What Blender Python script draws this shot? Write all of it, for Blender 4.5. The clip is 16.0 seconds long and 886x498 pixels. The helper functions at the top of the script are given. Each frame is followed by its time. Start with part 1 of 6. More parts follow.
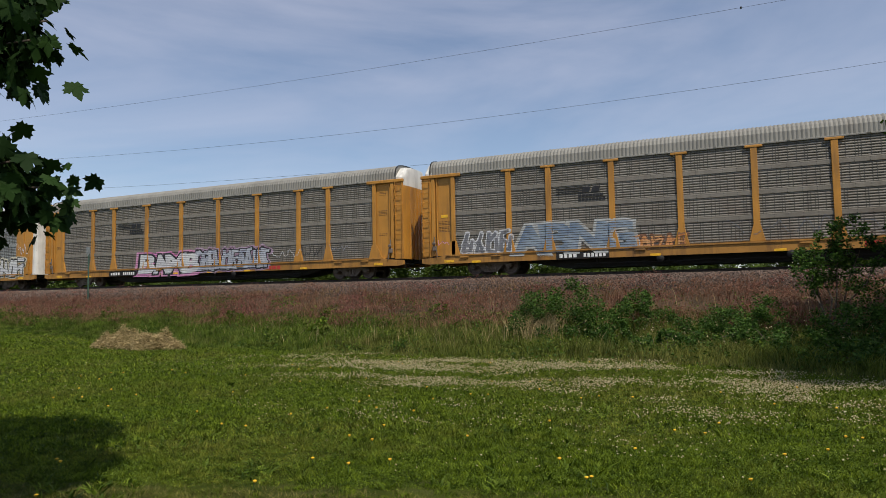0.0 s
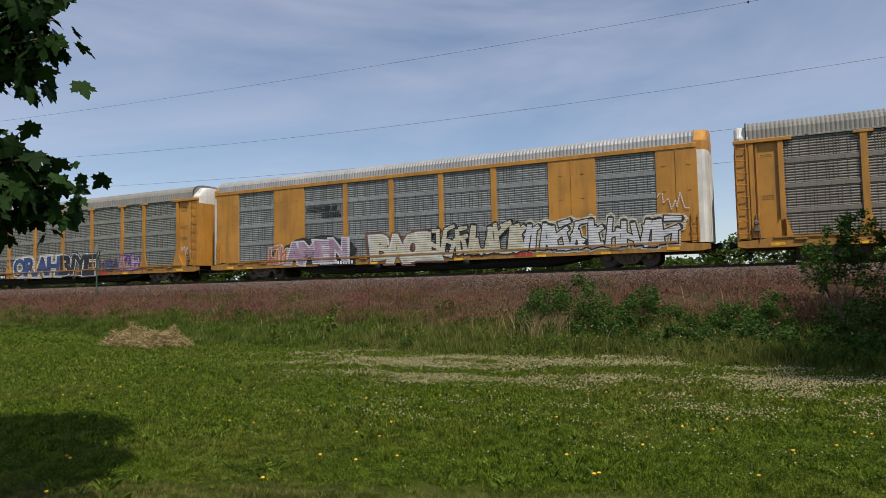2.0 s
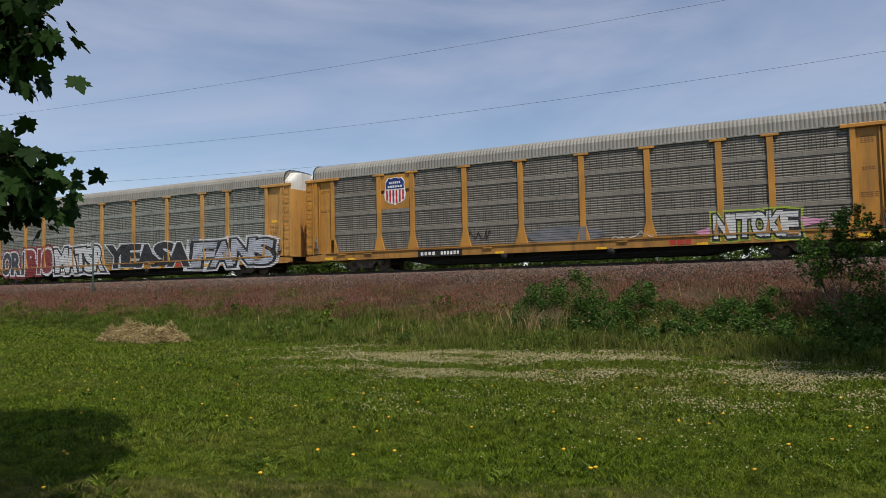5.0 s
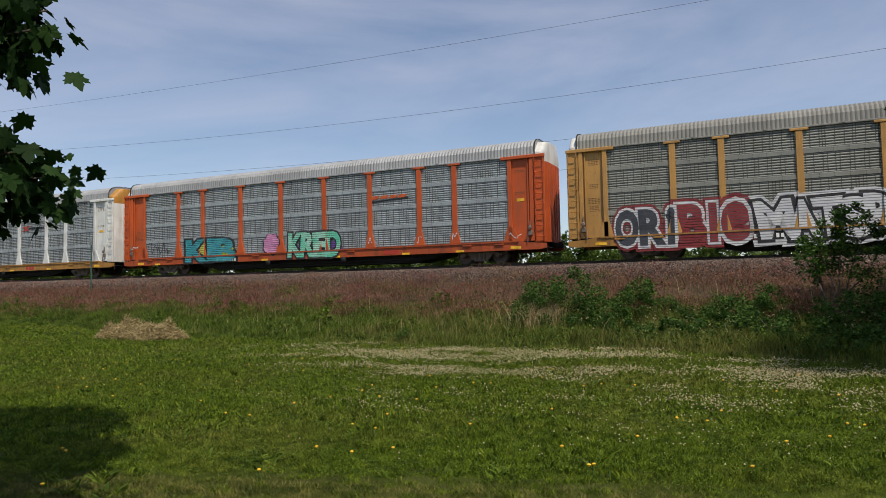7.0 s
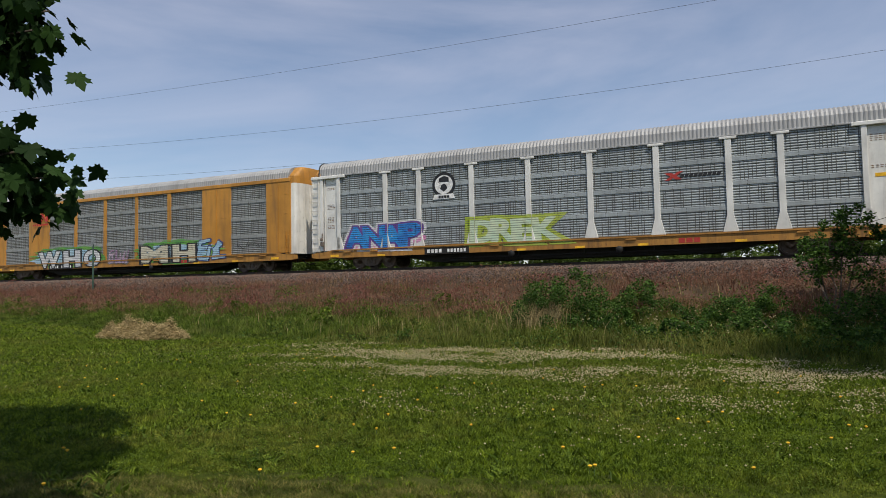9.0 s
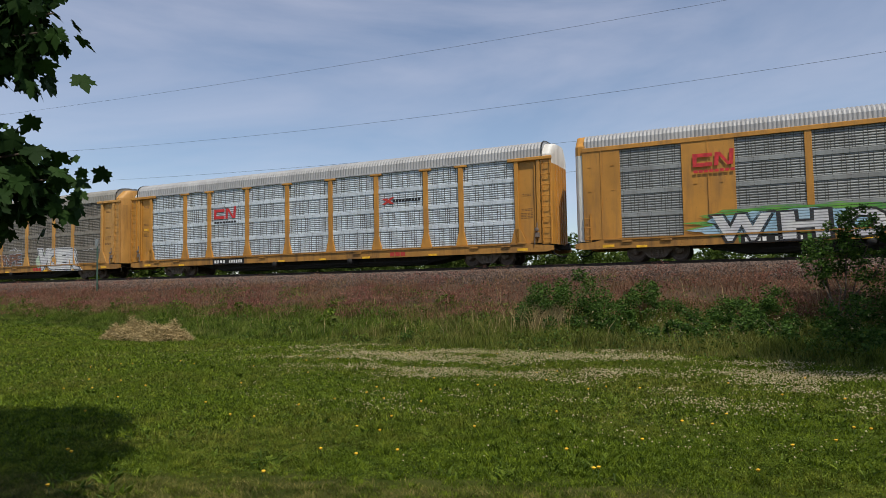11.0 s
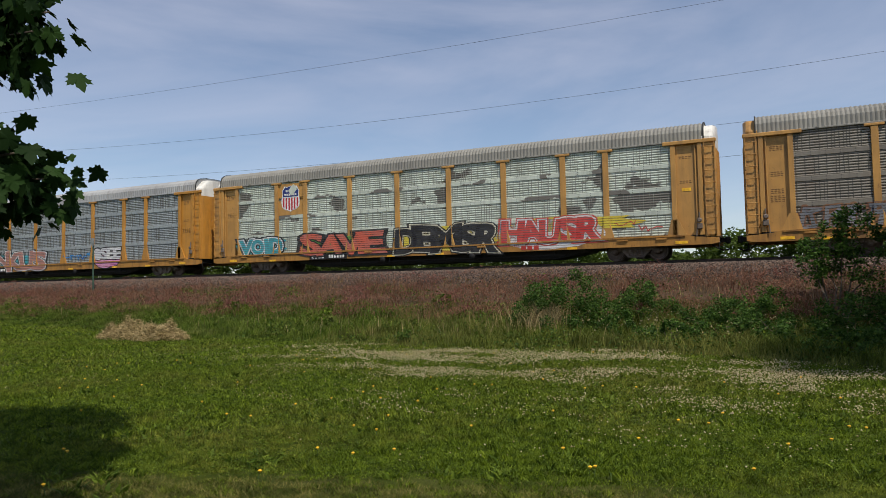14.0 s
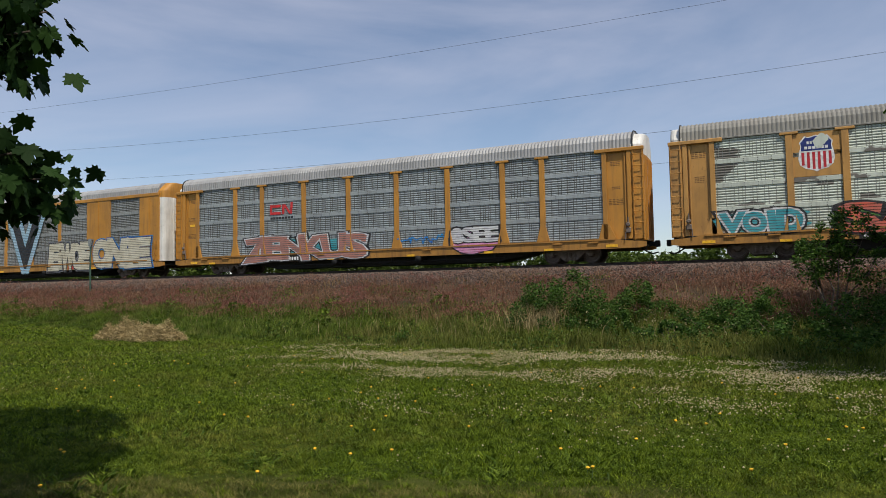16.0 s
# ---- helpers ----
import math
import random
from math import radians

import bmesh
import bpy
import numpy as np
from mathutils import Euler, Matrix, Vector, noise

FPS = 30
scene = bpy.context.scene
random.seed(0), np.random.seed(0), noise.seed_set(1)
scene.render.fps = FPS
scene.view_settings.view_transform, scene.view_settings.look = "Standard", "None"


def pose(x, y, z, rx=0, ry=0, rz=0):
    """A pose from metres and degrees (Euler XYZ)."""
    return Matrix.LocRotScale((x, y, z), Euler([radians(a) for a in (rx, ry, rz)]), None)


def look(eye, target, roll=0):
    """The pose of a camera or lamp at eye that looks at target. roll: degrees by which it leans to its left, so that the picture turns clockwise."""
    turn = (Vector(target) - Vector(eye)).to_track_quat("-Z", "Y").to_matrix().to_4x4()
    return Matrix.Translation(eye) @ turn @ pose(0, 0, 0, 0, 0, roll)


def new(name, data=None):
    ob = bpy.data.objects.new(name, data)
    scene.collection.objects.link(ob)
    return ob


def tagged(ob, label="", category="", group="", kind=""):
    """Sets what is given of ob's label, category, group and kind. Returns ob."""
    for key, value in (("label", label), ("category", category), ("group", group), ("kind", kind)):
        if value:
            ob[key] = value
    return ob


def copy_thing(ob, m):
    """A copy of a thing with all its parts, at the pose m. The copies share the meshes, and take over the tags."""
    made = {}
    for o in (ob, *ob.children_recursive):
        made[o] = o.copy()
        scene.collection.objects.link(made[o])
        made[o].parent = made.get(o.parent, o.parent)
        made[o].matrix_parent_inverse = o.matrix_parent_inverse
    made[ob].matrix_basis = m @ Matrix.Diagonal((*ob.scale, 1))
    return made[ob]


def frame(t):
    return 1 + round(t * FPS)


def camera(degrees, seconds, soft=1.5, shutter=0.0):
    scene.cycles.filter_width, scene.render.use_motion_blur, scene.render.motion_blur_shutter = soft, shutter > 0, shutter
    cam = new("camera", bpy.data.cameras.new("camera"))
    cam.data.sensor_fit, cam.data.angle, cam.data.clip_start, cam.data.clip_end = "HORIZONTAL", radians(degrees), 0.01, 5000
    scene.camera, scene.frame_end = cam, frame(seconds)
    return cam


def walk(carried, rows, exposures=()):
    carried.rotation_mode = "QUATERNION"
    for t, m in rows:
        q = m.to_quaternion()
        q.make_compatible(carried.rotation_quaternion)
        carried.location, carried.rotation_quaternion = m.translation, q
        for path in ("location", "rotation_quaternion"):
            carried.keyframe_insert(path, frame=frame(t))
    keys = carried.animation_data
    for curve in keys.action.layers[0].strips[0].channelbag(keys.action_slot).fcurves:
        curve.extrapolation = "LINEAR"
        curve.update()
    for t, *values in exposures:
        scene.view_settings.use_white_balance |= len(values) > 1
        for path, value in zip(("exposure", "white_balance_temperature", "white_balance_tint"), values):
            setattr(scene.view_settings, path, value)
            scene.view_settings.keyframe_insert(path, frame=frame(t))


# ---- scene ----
# ---- camera ----
cam = camera(66.6, 16.0, soft=0.8)
EYE = (0.0, 0.0, 1.6)
# seconds, heading, tilt, lean (degrees): a hand-held camera on one spot; its picture stands still from 15.2 s on
TURNS = [
    (0, 22.51, 3.89, -0.98), (0.5, 22.62, 3.88, -1.0), (1, 22.95, 3.88, -1.08), (1.5, 23.1, 3.8, -1.1),
    (2, 23.06, 3.63, -1.15), (2.5, 23.06, 3.5, -1.17), (3, 22.9, 3.43, -1.2), (3.5, 22.87, 3.41, -1.22),
    (4, 22.86, 3.36, -1.23), (4.5, 22.84, 3.29, -1.24), (5.25, 22.79, 3.18, -1.24), (6, 22.73, 3.09, -1.22),
    (6.5, 22.71, 3.03, -1.21), (7, 22.71, 2.97, -1.2), (7.5, 22.77, 2.95, -1.16), (8, 22.79, 3.0, -1.14),
    (8.5, 22.84, 3.04, -1.09), (9, 22.82, 3.02, -1.08), (9.6, 22.88, 3.05, -1.07), (10.25, 22.99, 3.1, -1.07),
    (10.9, 23.09, 3.15, -1.07), (11.5, 23.14, 3.2, -1.07), (12, 23.13, 3.26, -1.06), (12.5, 23.0, 3.25, -1.09),
    (13, 22.95, 3.21, -1.13), (13.5, 22.89, 3.14, -1.13), (14, 22.83, 3.1, -1.07), (14.5, 22.77, 3.15, -1.06),
    (15, 22.66, 3.17, -1.05), (15.2, 22.64, 3.15, -1.05), (15.5, 22.64, 3.15, -1.05), (16, 22.64, 3.15, -1.05)]


def aim(heading, tilt, lean):
    turn = Euler((0, 0, radians(heading))).to_matrix() @ Euler((radians(90 + tilt), 0, 0)).to_matrix()
    return Matrix.Translation(EYE) @ (turn @ Euler((0, 0, radians(lean))).to_matrix()).to_4x4()


walk(cam, [(t, aim(h, p, r)) for t, h, p, r in TURNS], [(0, 0.0), (16, 0.0)])

# ---- world and sun ----
SUN_EL, SUN_FROM = 59.0, Vector((0.72, -0.69, 0))
world = bpy.data.worlds.new("world")
scene.world = world
world.use_nodes = True
wn, wl = world.node_tree.nodes, world.node_tree.links
wn.clear()
sky = wn.new("ShaderNodeTexSky")
sky.sky_type, sky.sun_disc = "NISHITA", False
sky.sun_elevation, sky.sun_rotation = radians(SUN_EL), math.atan2(SUN_FROM.x, SUN_FROM.y)
sky.air_density, sky.dust_density, sky.ozone_density = 1.0, 0.3, 3.0
geo = wn.new("ShaderNodeTexCoord")
flat = wn.new("ShaderNodeMapping")
flat.inputs["Scale"].default_value = (1.1, 1.1, 4.2)
flat.inputs["Rotation"].default_value = (0.25, -0.35, 0.4)
wl.new(geo.outputs["Generated"], flat.inputs["Vector"])
cloud = wn.new("ShaderNodeTexNoise")
cloud.inputs["Scale"].default_value, cloud.inputs["Detail"].default_value = 1.5, 6
cloud.inputs["Roughness"].default_value, cloud.inputs["Distortion"].default_value = 0.55, 0.6
wl.new(flat.outputs["Vector"], cloud.inputs["Vector"])
thin = wn.new("ShaderNodeMapRange")
thin.inputs["From Min"].default_value, thin.inputs["From Max"].default_value = 0.38, 0.70
thin.inputs["To Min"].default_value, thin.inputs["To Max"].default_value = 0.12, 0.44
wl.new(cloud.outputs["Fac"], thin.inputs["Value"])
veil = wn.new("ShaderNodeMix")
veil.data_type = "RGBA"
wl.new(thin.outputs["Result"], veil.inputs["Factor"])
wl.new(sky.outputs["Color"], veil.inputs["A"])
veil.inputs["B"].default_value = (6.6, 6.6, 7.7, 1)
back = wn.new("ShaderNodeBackground")
back.inputs["Strength"].default_value = 0.108
wl.new(veil.outputs["Result"], back.inputs["Color"])
wo = wn.new("ShaderNodeOutputWorld")
wl.new(back.outputs["Background"], wo.inputs["Surface"])

sun_lamp = bpy.data.lights.new("sun", "SUN")
sun_lamp.energy, sun_lamp.angle, sun_lamp.color = 3.9, radians(0.6), (1.0, 0.93, 0.82)
sun = new("sun", sun_lamp)
away = SUN_FROM.normalized() * math.cos(radians(SUN_EL)) + Vector((0, 0, math.sin(radians(SUN_EL))))
sun.matrix_world = look(away * 60, (0, 0, 0))

# ---- materials ----


def nodes_of(name):
    m = bpy.data.materials.new(name)
    m.use_nodes = True
    return m, m.node_tree.nodes, m.node_tree.links, m.node_tree.nodes["Principled BSDF"]


def mixed(n, l, fac, a, b, blend="MIX"):
    x = n.new("ShaderNodeMix")
    x.data_type, x.blend_type = "RGBA", blend
    for sock, v in ((x.inputs["Factor"], fac), (x.inputs["A"], a), (x.inputs["B"], b)):
        if isinstance(v, bpy.types.NodeSocket):
            l.new(v, sock)
        elif isinstance(v, (int, float)):
            sock.default_value = v
        else:
            sock.default_value = (*v[:3], 1)
    return x.outputs["Result"]


def noisy(n, l, scale, detail=4, rough=0.55, stretch=(1, 1, 1), lo=0.35, hi=0.65, coord="Object"):
    tc, mp = n.new("ShaderNodeTexCoord"), n.new("ShaderNodeMapping")
    mp.inputs["Scale"].default_value = stretch
    l.new(tc.outputs[coord], mp.inputs["Vector"])
    who, far = n.new("ShaderNodeObjectInfo"), n.new("ShaderNodeCombineXYZ")
    for k in "XYZ":
        l.new(times(n, l, who.outputs["Random"], 37.0), far.inputs[k])
    l.new(far.outputs["Vector"], mp.inputs["Location"])
    t = n.new("ShaderNodeTexNoise")
    t.inputs["Scale"].default_value, t.inputs["Detail"].default_value, t.inputs["Roughness"].default_value = scale, detail, rough
    l.new(mp.outputs["Vector"], t.inputs["Vector"])
    r = n.new("ShaderNodeMapRange")
    r.inputs["From Min"].default_value, r.inputs["From Max"].default_value = lo, hi
    l.new(t.outputs["Fac"], r.inputs["Value"])
    return r.outputs["Result"]


def bumped(n, l, b, height, strength=0.3, distance=0.01):
    u = n.new("ShaderNodeBump")
    u.inputs["Strength"].default_value, u.inputs["Distance"].default_value = strength, distance
    l.new(height, u.inputs["Height"])
    l.new(u.outputs["Normal"], b.inputs["Normal"])


def times(n, l, v, k):
    x = n.new("ShaderNodeMath")
    x.operation = "MULTIPLY"
    l.new(v, x.inputs[0])
    x.inputs[1].default_value = k
    return x.outputs[0]


def painted(name, col, dirt=(0.10, 0.065, 0.04), wear=0.35, rough=0.55, metal=0.0, streak=0.4):
    """Weathered paint on steel: broad fading, rain streaks, rust specks."""
    m, n, l, b = nodes_of(name)
    fade = noisy(n, l, 0.7, 5)
    runs = noisy(n, l, 3.0, 5, 0.6, (1.0, 1.0, 0.12), 0.48, 0.75)
    specks = noisy(n, l, 9.0, 6, 0.7, (1, 1, 0.6), 0.60, 0.72)
    c = mixed(n, l, fade, [x * 0.82 for x in col], [min(1, x * 1.1) for x in col])
    c = mixed(n, l, times(n, l, runs, streak), c, dirt)
    c = mixed(n, l, times(n, l, specks, wear), c, (dirt[0] * 0.9, dirt[1] * 0.7, dirt[2] * 0.6))
    l.new(c, b.inputs["Base Color"])
    b.inputs["Roughness"].default_value, b.inputs["Metallic"].default_value = rough, metal
    bumped(n, l, b, specks, 0.15, 0.004)
    return m


def screen_steel(name, col, rust=0.35, metal=0.35, rough=0.5, peel=None):
    """Galvanised wall sheet under road grime: broad fading, rain streaks, rust bloom."""
    m, n, l, b = nodes_of(name)
    broad = noisy(n, l, 0.45, 5, 0.6)
    runs = noisy(n, l, 2.2, 5, 0.65, (2.2, 1, 0.10), 0.46, 0.74)
    rusty = noisy(n, l, 1.1, 7, 0.7, (1, 1, 0.7), 0.52, 0.74)
    c = mixed(n, l, broad, [x * 0.85 for x in col], [min(1, x * 1.1) for x in col])
    c = mixed(n, l, times(n, l, runs, 0.35), c, (0.10, 0.09, 0.075))
    c = mixed(n, l, times(n, l, rusty, rust), c, (0.14, 0.085, 0.05))
    if peel:
        c = mixed(n, l, noisy(n, l, 0.42, 5, 0.55, (0.8, 1, 1.3), 0.57, 0.58), c, peel)
    l.new(c, b.inputs["Base Color"])
    b.inputs["Roughness"].default_value, b.inputs["Metallic"].default_value = rough, metal
    bumped(n, l, b, rusty, 0.2, 0.004)
    return m


def plain(name, col, rough=0.7, metal=0.0, vary=0.25, scale=6.0):
    m, n, l, b = nodes_of(name)
    f = noisy(n, l, scale, 5)
    l.new(mixed(n, l, f, [x * (1 - vary) for x in col], [min(1, x * (1 + vary)) for x in col]), b.inputs["Base Color"])
    b.inputs["Roughness"].default_value, b.inputs["Metallic"].default_value = rough, metal
    return m


def leafy(name, dark, light, dry=None, dryness=0.0, rough=0.55, through_light=0.3, patch=0.35, mottle=0):
    """Blades and leaves: each piece takes its own shade, whole patches differ, and some light passes through."""
    m, n, l, b = nodes_of(name)
    g = n.new("ShaderNodeNewGeometry")
    c = mixed(n, l, g.outputs["Random Per Island"], dark, light)
    if dry:
        k = n.new("ShaderNodeMath")
        k.operation = "MULTIPLY"
        l.new(noisy(n, l, patch, 5, 0.6, (1, 1, 1), 0.44, 0.66), k.inputs[0])
        k.inputs[1].default_value = dryness
        c = mixed(n, l, k.outputs[0], c, dry)
    # Random darker mottle: grass tone, plus shadowed gaps between tufts put into colour.
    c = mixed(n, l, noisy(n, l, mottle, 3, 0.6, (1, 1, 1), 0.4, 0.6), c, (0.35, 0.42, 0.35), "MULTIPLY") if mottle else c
    l.new(c, b.inputs["Base Color"])
    b.inputs["Roughness"].default_value = rough
    b.inputs["Specular IOR Level"].default_value = 0.12
    if through_light:
        t, mx = n.new("ShaderNodeBsdfTranslucent"), n.new("ShaderNodeMixShader")
        l.new(c, t.inputs["Color"])
        mx.inputs["Fac"].default_value = through_light
        l.new(b.outputs["BSDF"], mx.inputs[1])
        l.new(t.outputs["BSDF"], mx.inputs[2])
        l.new(mx.outputs["Shader"], n["Material Output"].inputs["Surface"])
    return m


YELLOW = painted("yellow_paint", (0.50, 0.228, 0.032), streak=0.5)
OLD_YELLOW = painted("faded_yellow_paint", (0.50, 0.26, 0.065), wear=0.5, streak=0.5)
SILL_YELLOW = painted("rusting_sill_paint", (0.40, 0.19, 0.035), (0.07, 0.04, 0.022), 0.85, 0.65, 0.0, 0.8)
SILL_ORANGE = painted("grimy_orange_sill_paint", (0.42, 0.07, 0.012), (0.05, 0.03, 0.02), 0.7, 0.65, 0.0, 0.7)
ORANGE = painted("orange_paint", (0.52, 0.085, 0.012), wear=0.3)
WHITE = painted("white_paint", (0.72, 0.71, 0.66), wear=0.2, streak=0.25)
END_WHITE = painted("weathered_white_paint", (0.70, 0.68, 0.62), wear=0.4, streak=0.35)
SCREEN = {
    "brown": screen_steel("brown_galvanised_sheet", (0.235, 0.21, 0.17), 0.4, 0.1),
    "olive": screen_steel("olive_grey_galvanised_sheet", (0.265, 0.265, 0.225), 0.25, 0.1),
    "grey": screen_steel("grey_galvanised_sheet", (0.30, 0.31, 0.295), 0.2, 0.2),
    "blue": screen_steel("bluish_galvanised_sheet", (0.35, 0.38, 0.38), 0.12, 0.2),
    "silver": screen_steel("bright_galvanised_sheet", (0.62, 0.67, 0.70), 0.05, 0.15),
    "peeling": screen_steel("peeling_painted_sheet", (0.60, 0.64, 0.54), 0.15, 0.1, 0.5, (0.17, 0.155, 0.13))}
ROOF_DULL = screen_steel("weathered_roof_sheet", (0.25, 0.24, 0.21), 0.12, 0.1, 0.7)
ROOF_BRIGHT = screen_steel("galvanised_roof_sheet", (0.34, 0.34, 0.335), 0.1, 0.15, 0.6)
SEAM = plain("grimy_sheet_seam", (0.095, 0.09, 0.078), 0.85)
FILMED_SLOT = plain("filmed_over_slot", (0.26, 0.27, 0.23), 0.85)
# Dark colour for the unlit holes and inside; the sheets are not pierced.
SLOT = plain("unlit_slot_dark", (0.075, 0.07, 0.062), 0.9)
BLACK = plain("black_steel", (0.012, 0.011, 0.010), 0.75)
GRIME = plain("grimy_truck_steel", (0.15, 0.115, 0.09), 0.7, 0.0)
TYRE_STEEL = plain("wheel_steel", (0.10, 0.07, 0.055), 0.5, 0.2)
RAIL_STEEL = plain("rail_steel", (0.055, 0.04, 0.032), 0.6, 0.4)
TIE_WOOD = plain("tie_wood", (0.07, 0.055, 0.042), 0.9)
REFLECT = plain("reflector_yellow", (0.85, 0.45, 0.02), 0.4)
STENCIL_INK = plain("faded_stencil", (0.16, 0.08, 0.03), 0.7)
INK = plain("black_lettering", (0.015, 0.015, 0.017), 0.6)
PALE_INK = plain("white_lettering", (0.75, 0.74, 0.70), 0.6)
CABLE = plain("wire_metal", (0.05, 0.05, 0.055), 0.6, 0.3)

# ---- mesh helpers ----
TRACK_Y, RAIL_Z = 30.96, 2.5
SKEW = -2.3  # degrees by which the line turns from the x axis
NX, NY = math.sin(radians(-SKEW)), math.cos(radians(SKEW))


def mesh_of(bm, name, material=None, smooth=False):
    me = bpy.data.meshes.new(name)
    bm.to_mesh(me)
    bm.free()
    for m in (material if isinstance(material, (list, tuple)) else [material]):
        me.materials.append(m)
    if smooth:
        me.polygons.foreach_set("use_smooth", [True] * len(me.polygons))
    return me


def part(name, bm, material, parent, label="", smooth=False):
    """Links a bmesh, or a ready mesh, as one mesh object under a thing or a part."""
    ob = new(name, bm if isinstance(bm, bpy.types.Mesh) else mesh_of(bm, name, material, smooth))
    ob.parent = parent
    return tagged(ob, label)


def thing(name, label, category, group="", kind="", at=None):
    ob = tagged(new(name), label, category, group, kind)
    ob.empty_display_size = 0.2
    if at is not None:
        ob.matrix_basis = at
    return ob


def box(bm, x0, x1, y0, y1, z0, z1, bevel=0.0, mat=0):
    vs = [bm.verts.new((x, y, z)) for x in (x0, x1) for y in (y0, y1) for z in (z0, z1)]
    fs = [bm.faces.new([vs[i] for i in q]) for q in
          ((0, 1, 3, 2), (4, 6, 7, 5), (0, 4, 5, 1), (2, 3, 7, 6), (0, 2, 6, 4), (1, 5, 7, 3))]
    for f in fs:
        f.material_index = mat
    if bevel:
        bmesh.ops.bevel(bm, geom=list({e for f in fs for e in f.edges}), offset=bevel, segments=1, affect="EDGES")
    return bm


def boxed(*a, **k):
    return box(bmesh.new(), *a, **k)


def prism(bm, outline, y0, y1, mat=0):
    """A closed outline of (x, z) given a depth from y0 to y1."""
    a = [bm.verts.new((x, y0, z)) for x, z in outline]
    c = [bm.verts.new((x, y1, z)) for x, z in outline]
    n = len(a)
    fs = [bm.faces.new(a), bm.faces.new(c[::-1])]
    fs += [bm.faces.new((a[i], c[i], c[(i + 1) % n], a[(i + 1) % n])) for i in range(n)]
    for f in fs:
        f.material_index = mat
    bmesh.ops.recalc_face_normals(bm, faces=fs)
    return bm


def rod(bm, p, q, r, sides=6, r2=None):
    p, q = Vector(p), Vector(q)
    d = (q - p).normalized()
    s = d.orthogonal().normalized()
    u = d.cross(s)
    rings = []
    for c, rr in ((p, r), (q, r if r2 is None else r2)):
        rings.append([bm.verts.new(c + (s * math.cos(k) + u * math.sin(k)) * rr)
                      for k in (2 * math.pi * i / sides for i in range(sides))])
    for i in range(sides):
        bm.faces.new((rings[0][i], rings[0][(i + 1) % sides], rings[1][(i + 1) % sides], rings[1][i]))
    bm.faces.new(rings[0][::-1])
    bm.faces.new(rings[1])
    return bm


def tube(bm, pts, r, sides=5):
    """One round strand along points that run mostly along x."""
    rings = [[bm.verts.new((x, y + r * math.cos(k), z + r * math.sin(k))) for k in (2 * math.pi * i / sides for i in range(sides))] for x, y, z in pts]
    for a, c in zip(rings, rings[1:]):
        for i in range(sides):
            bm.faces.new((a[i], a[(i + 1) % sides], c[(i + 1) % sides], c[i]))
    return bm


def lathe(bm, centre, profile, sides=20, axis="y"):
    """Turns a profile of (radius, along) round an axis through centre."""
    c = Vector(centre)
    rings = []
    for r, a in profile:
        ring = []
        for i in range(sides):
            k = 2 * math.pi * i / sides
            v = (r * math.cos(k), a, r * math.sin(k)) if axis == "y" else (r * math.cos(k), r * math.sin(k), a)
            ring.append(bm.verts.new(c + Vector(v)))
        rings.append(ring)
    for a, b in zip(rings, rings[1:]):
        for i in range(sides):
            bm.faces.new((a[i], a[(i + 1) % sides], b[(i + 1) % sides], b[i]))
    bm.faces.new(rings[0][::-1])
    bm.faces.new(rings[-1])
    bmesh.ops.recalc_face_normals(bm, faces=bm.faces)
    return bm


def cloud_mesh(name, verts, tris, material):
    """A mesh straight from arrays of points and triangles."""
    me = bpy.data.meshes.new(name)
    verts, tris = np.asarray(verts, np.float32), np.asarray(tris, np.int32)
    me.vertices.add(len(verts))
    me.vertices.foreach_set("co", verts.ravel())
    me.loops.add(tris.size)
    me.loops.foreach_set("vertex_index", tris.ravel())
    me.polygons.add(len(tris))
    me.polygons.foreach_set("loop_start", np.arange(0, tris.size, 3, dtype=np.int32))
    me.update(calc_edges=True)
    me.materials.append(material)
    return me


shared = {}


def once(key, make):
    if key not in shared:
        shared[key] = make()
    return shared[key]


def glyph(ch, fat):
    """A character's flat faces, thickened by fat, as points and polygons."""
    def make():
        cu = bpy.data.curves.new("letter", "FONT")
        cu.body, cu.offset, cu.resolution_u, cu.fill_mode = ch, fat, 3, "FRONT"
        ob = new("letter", cu)
        me = bpy.data.meshes.new_from_object(ob.evaluated_get(bpy.context.evaluated_depsgraph_get()))
        out = [(v.co.x, v.co.y) for v in me.vertices], [tuple(p.vertices) for p in me.polygons]
        bpy.data.objects.remove(ob)
        bpy.data.meshes.remove(me)
        bpy.data.curves.remove(cu)
        return out
    return once(("glyph", ch, fat), make)


for letter in "ABCDEFGHIKLMNOPRSTUVWYei":
    for weight in (0.02, 0.03, 0.05, 0.06, 0.08, 0.09, 0.085, 0.1, 0.11, 0.12, 0.13, 0.14, 0.17):
        glyph(letter, weight)
for letter in "BIOREVieZYC":
    for weight in (0.1, 0.15, 0.16, 0.2, 0.22):
        glyph(letter, weight)


# ---- ground ----
PROFILE = [(-80, 0.0), (15.5, 0.0), (18.5, -0.05), (21.5, 0.1), (23.4, 0.45), (24.9, 0.95), (26.3, 1.5), (27.5, 1.93),
           (28.6, 2.2), (29.35, 2.31), (32.6, 2.31), (33.5, 2.15), (36.0, 1.3), (39, 0.9), (60, 0.8), (4000, 0.8)]


def rank(x, y):
    """Distance towards the line, square to it."""
    return NX * np.asarray(x) + NY * np.asarray(y) + 1.5


def along(x, q):
    """The y at which a place x lies at rank q."""
    return (np.asarray(q) - 1.5 - NX * np.asarray(x)) / NY


def lawn_edge(x):
    return float(np.interp(x, [-60, -40, -25, -15, -7, -1, 3, 20], [26.0, 24.5, 20.8, 17.6, 16.0, 15.7, 13.4, 12.8]))


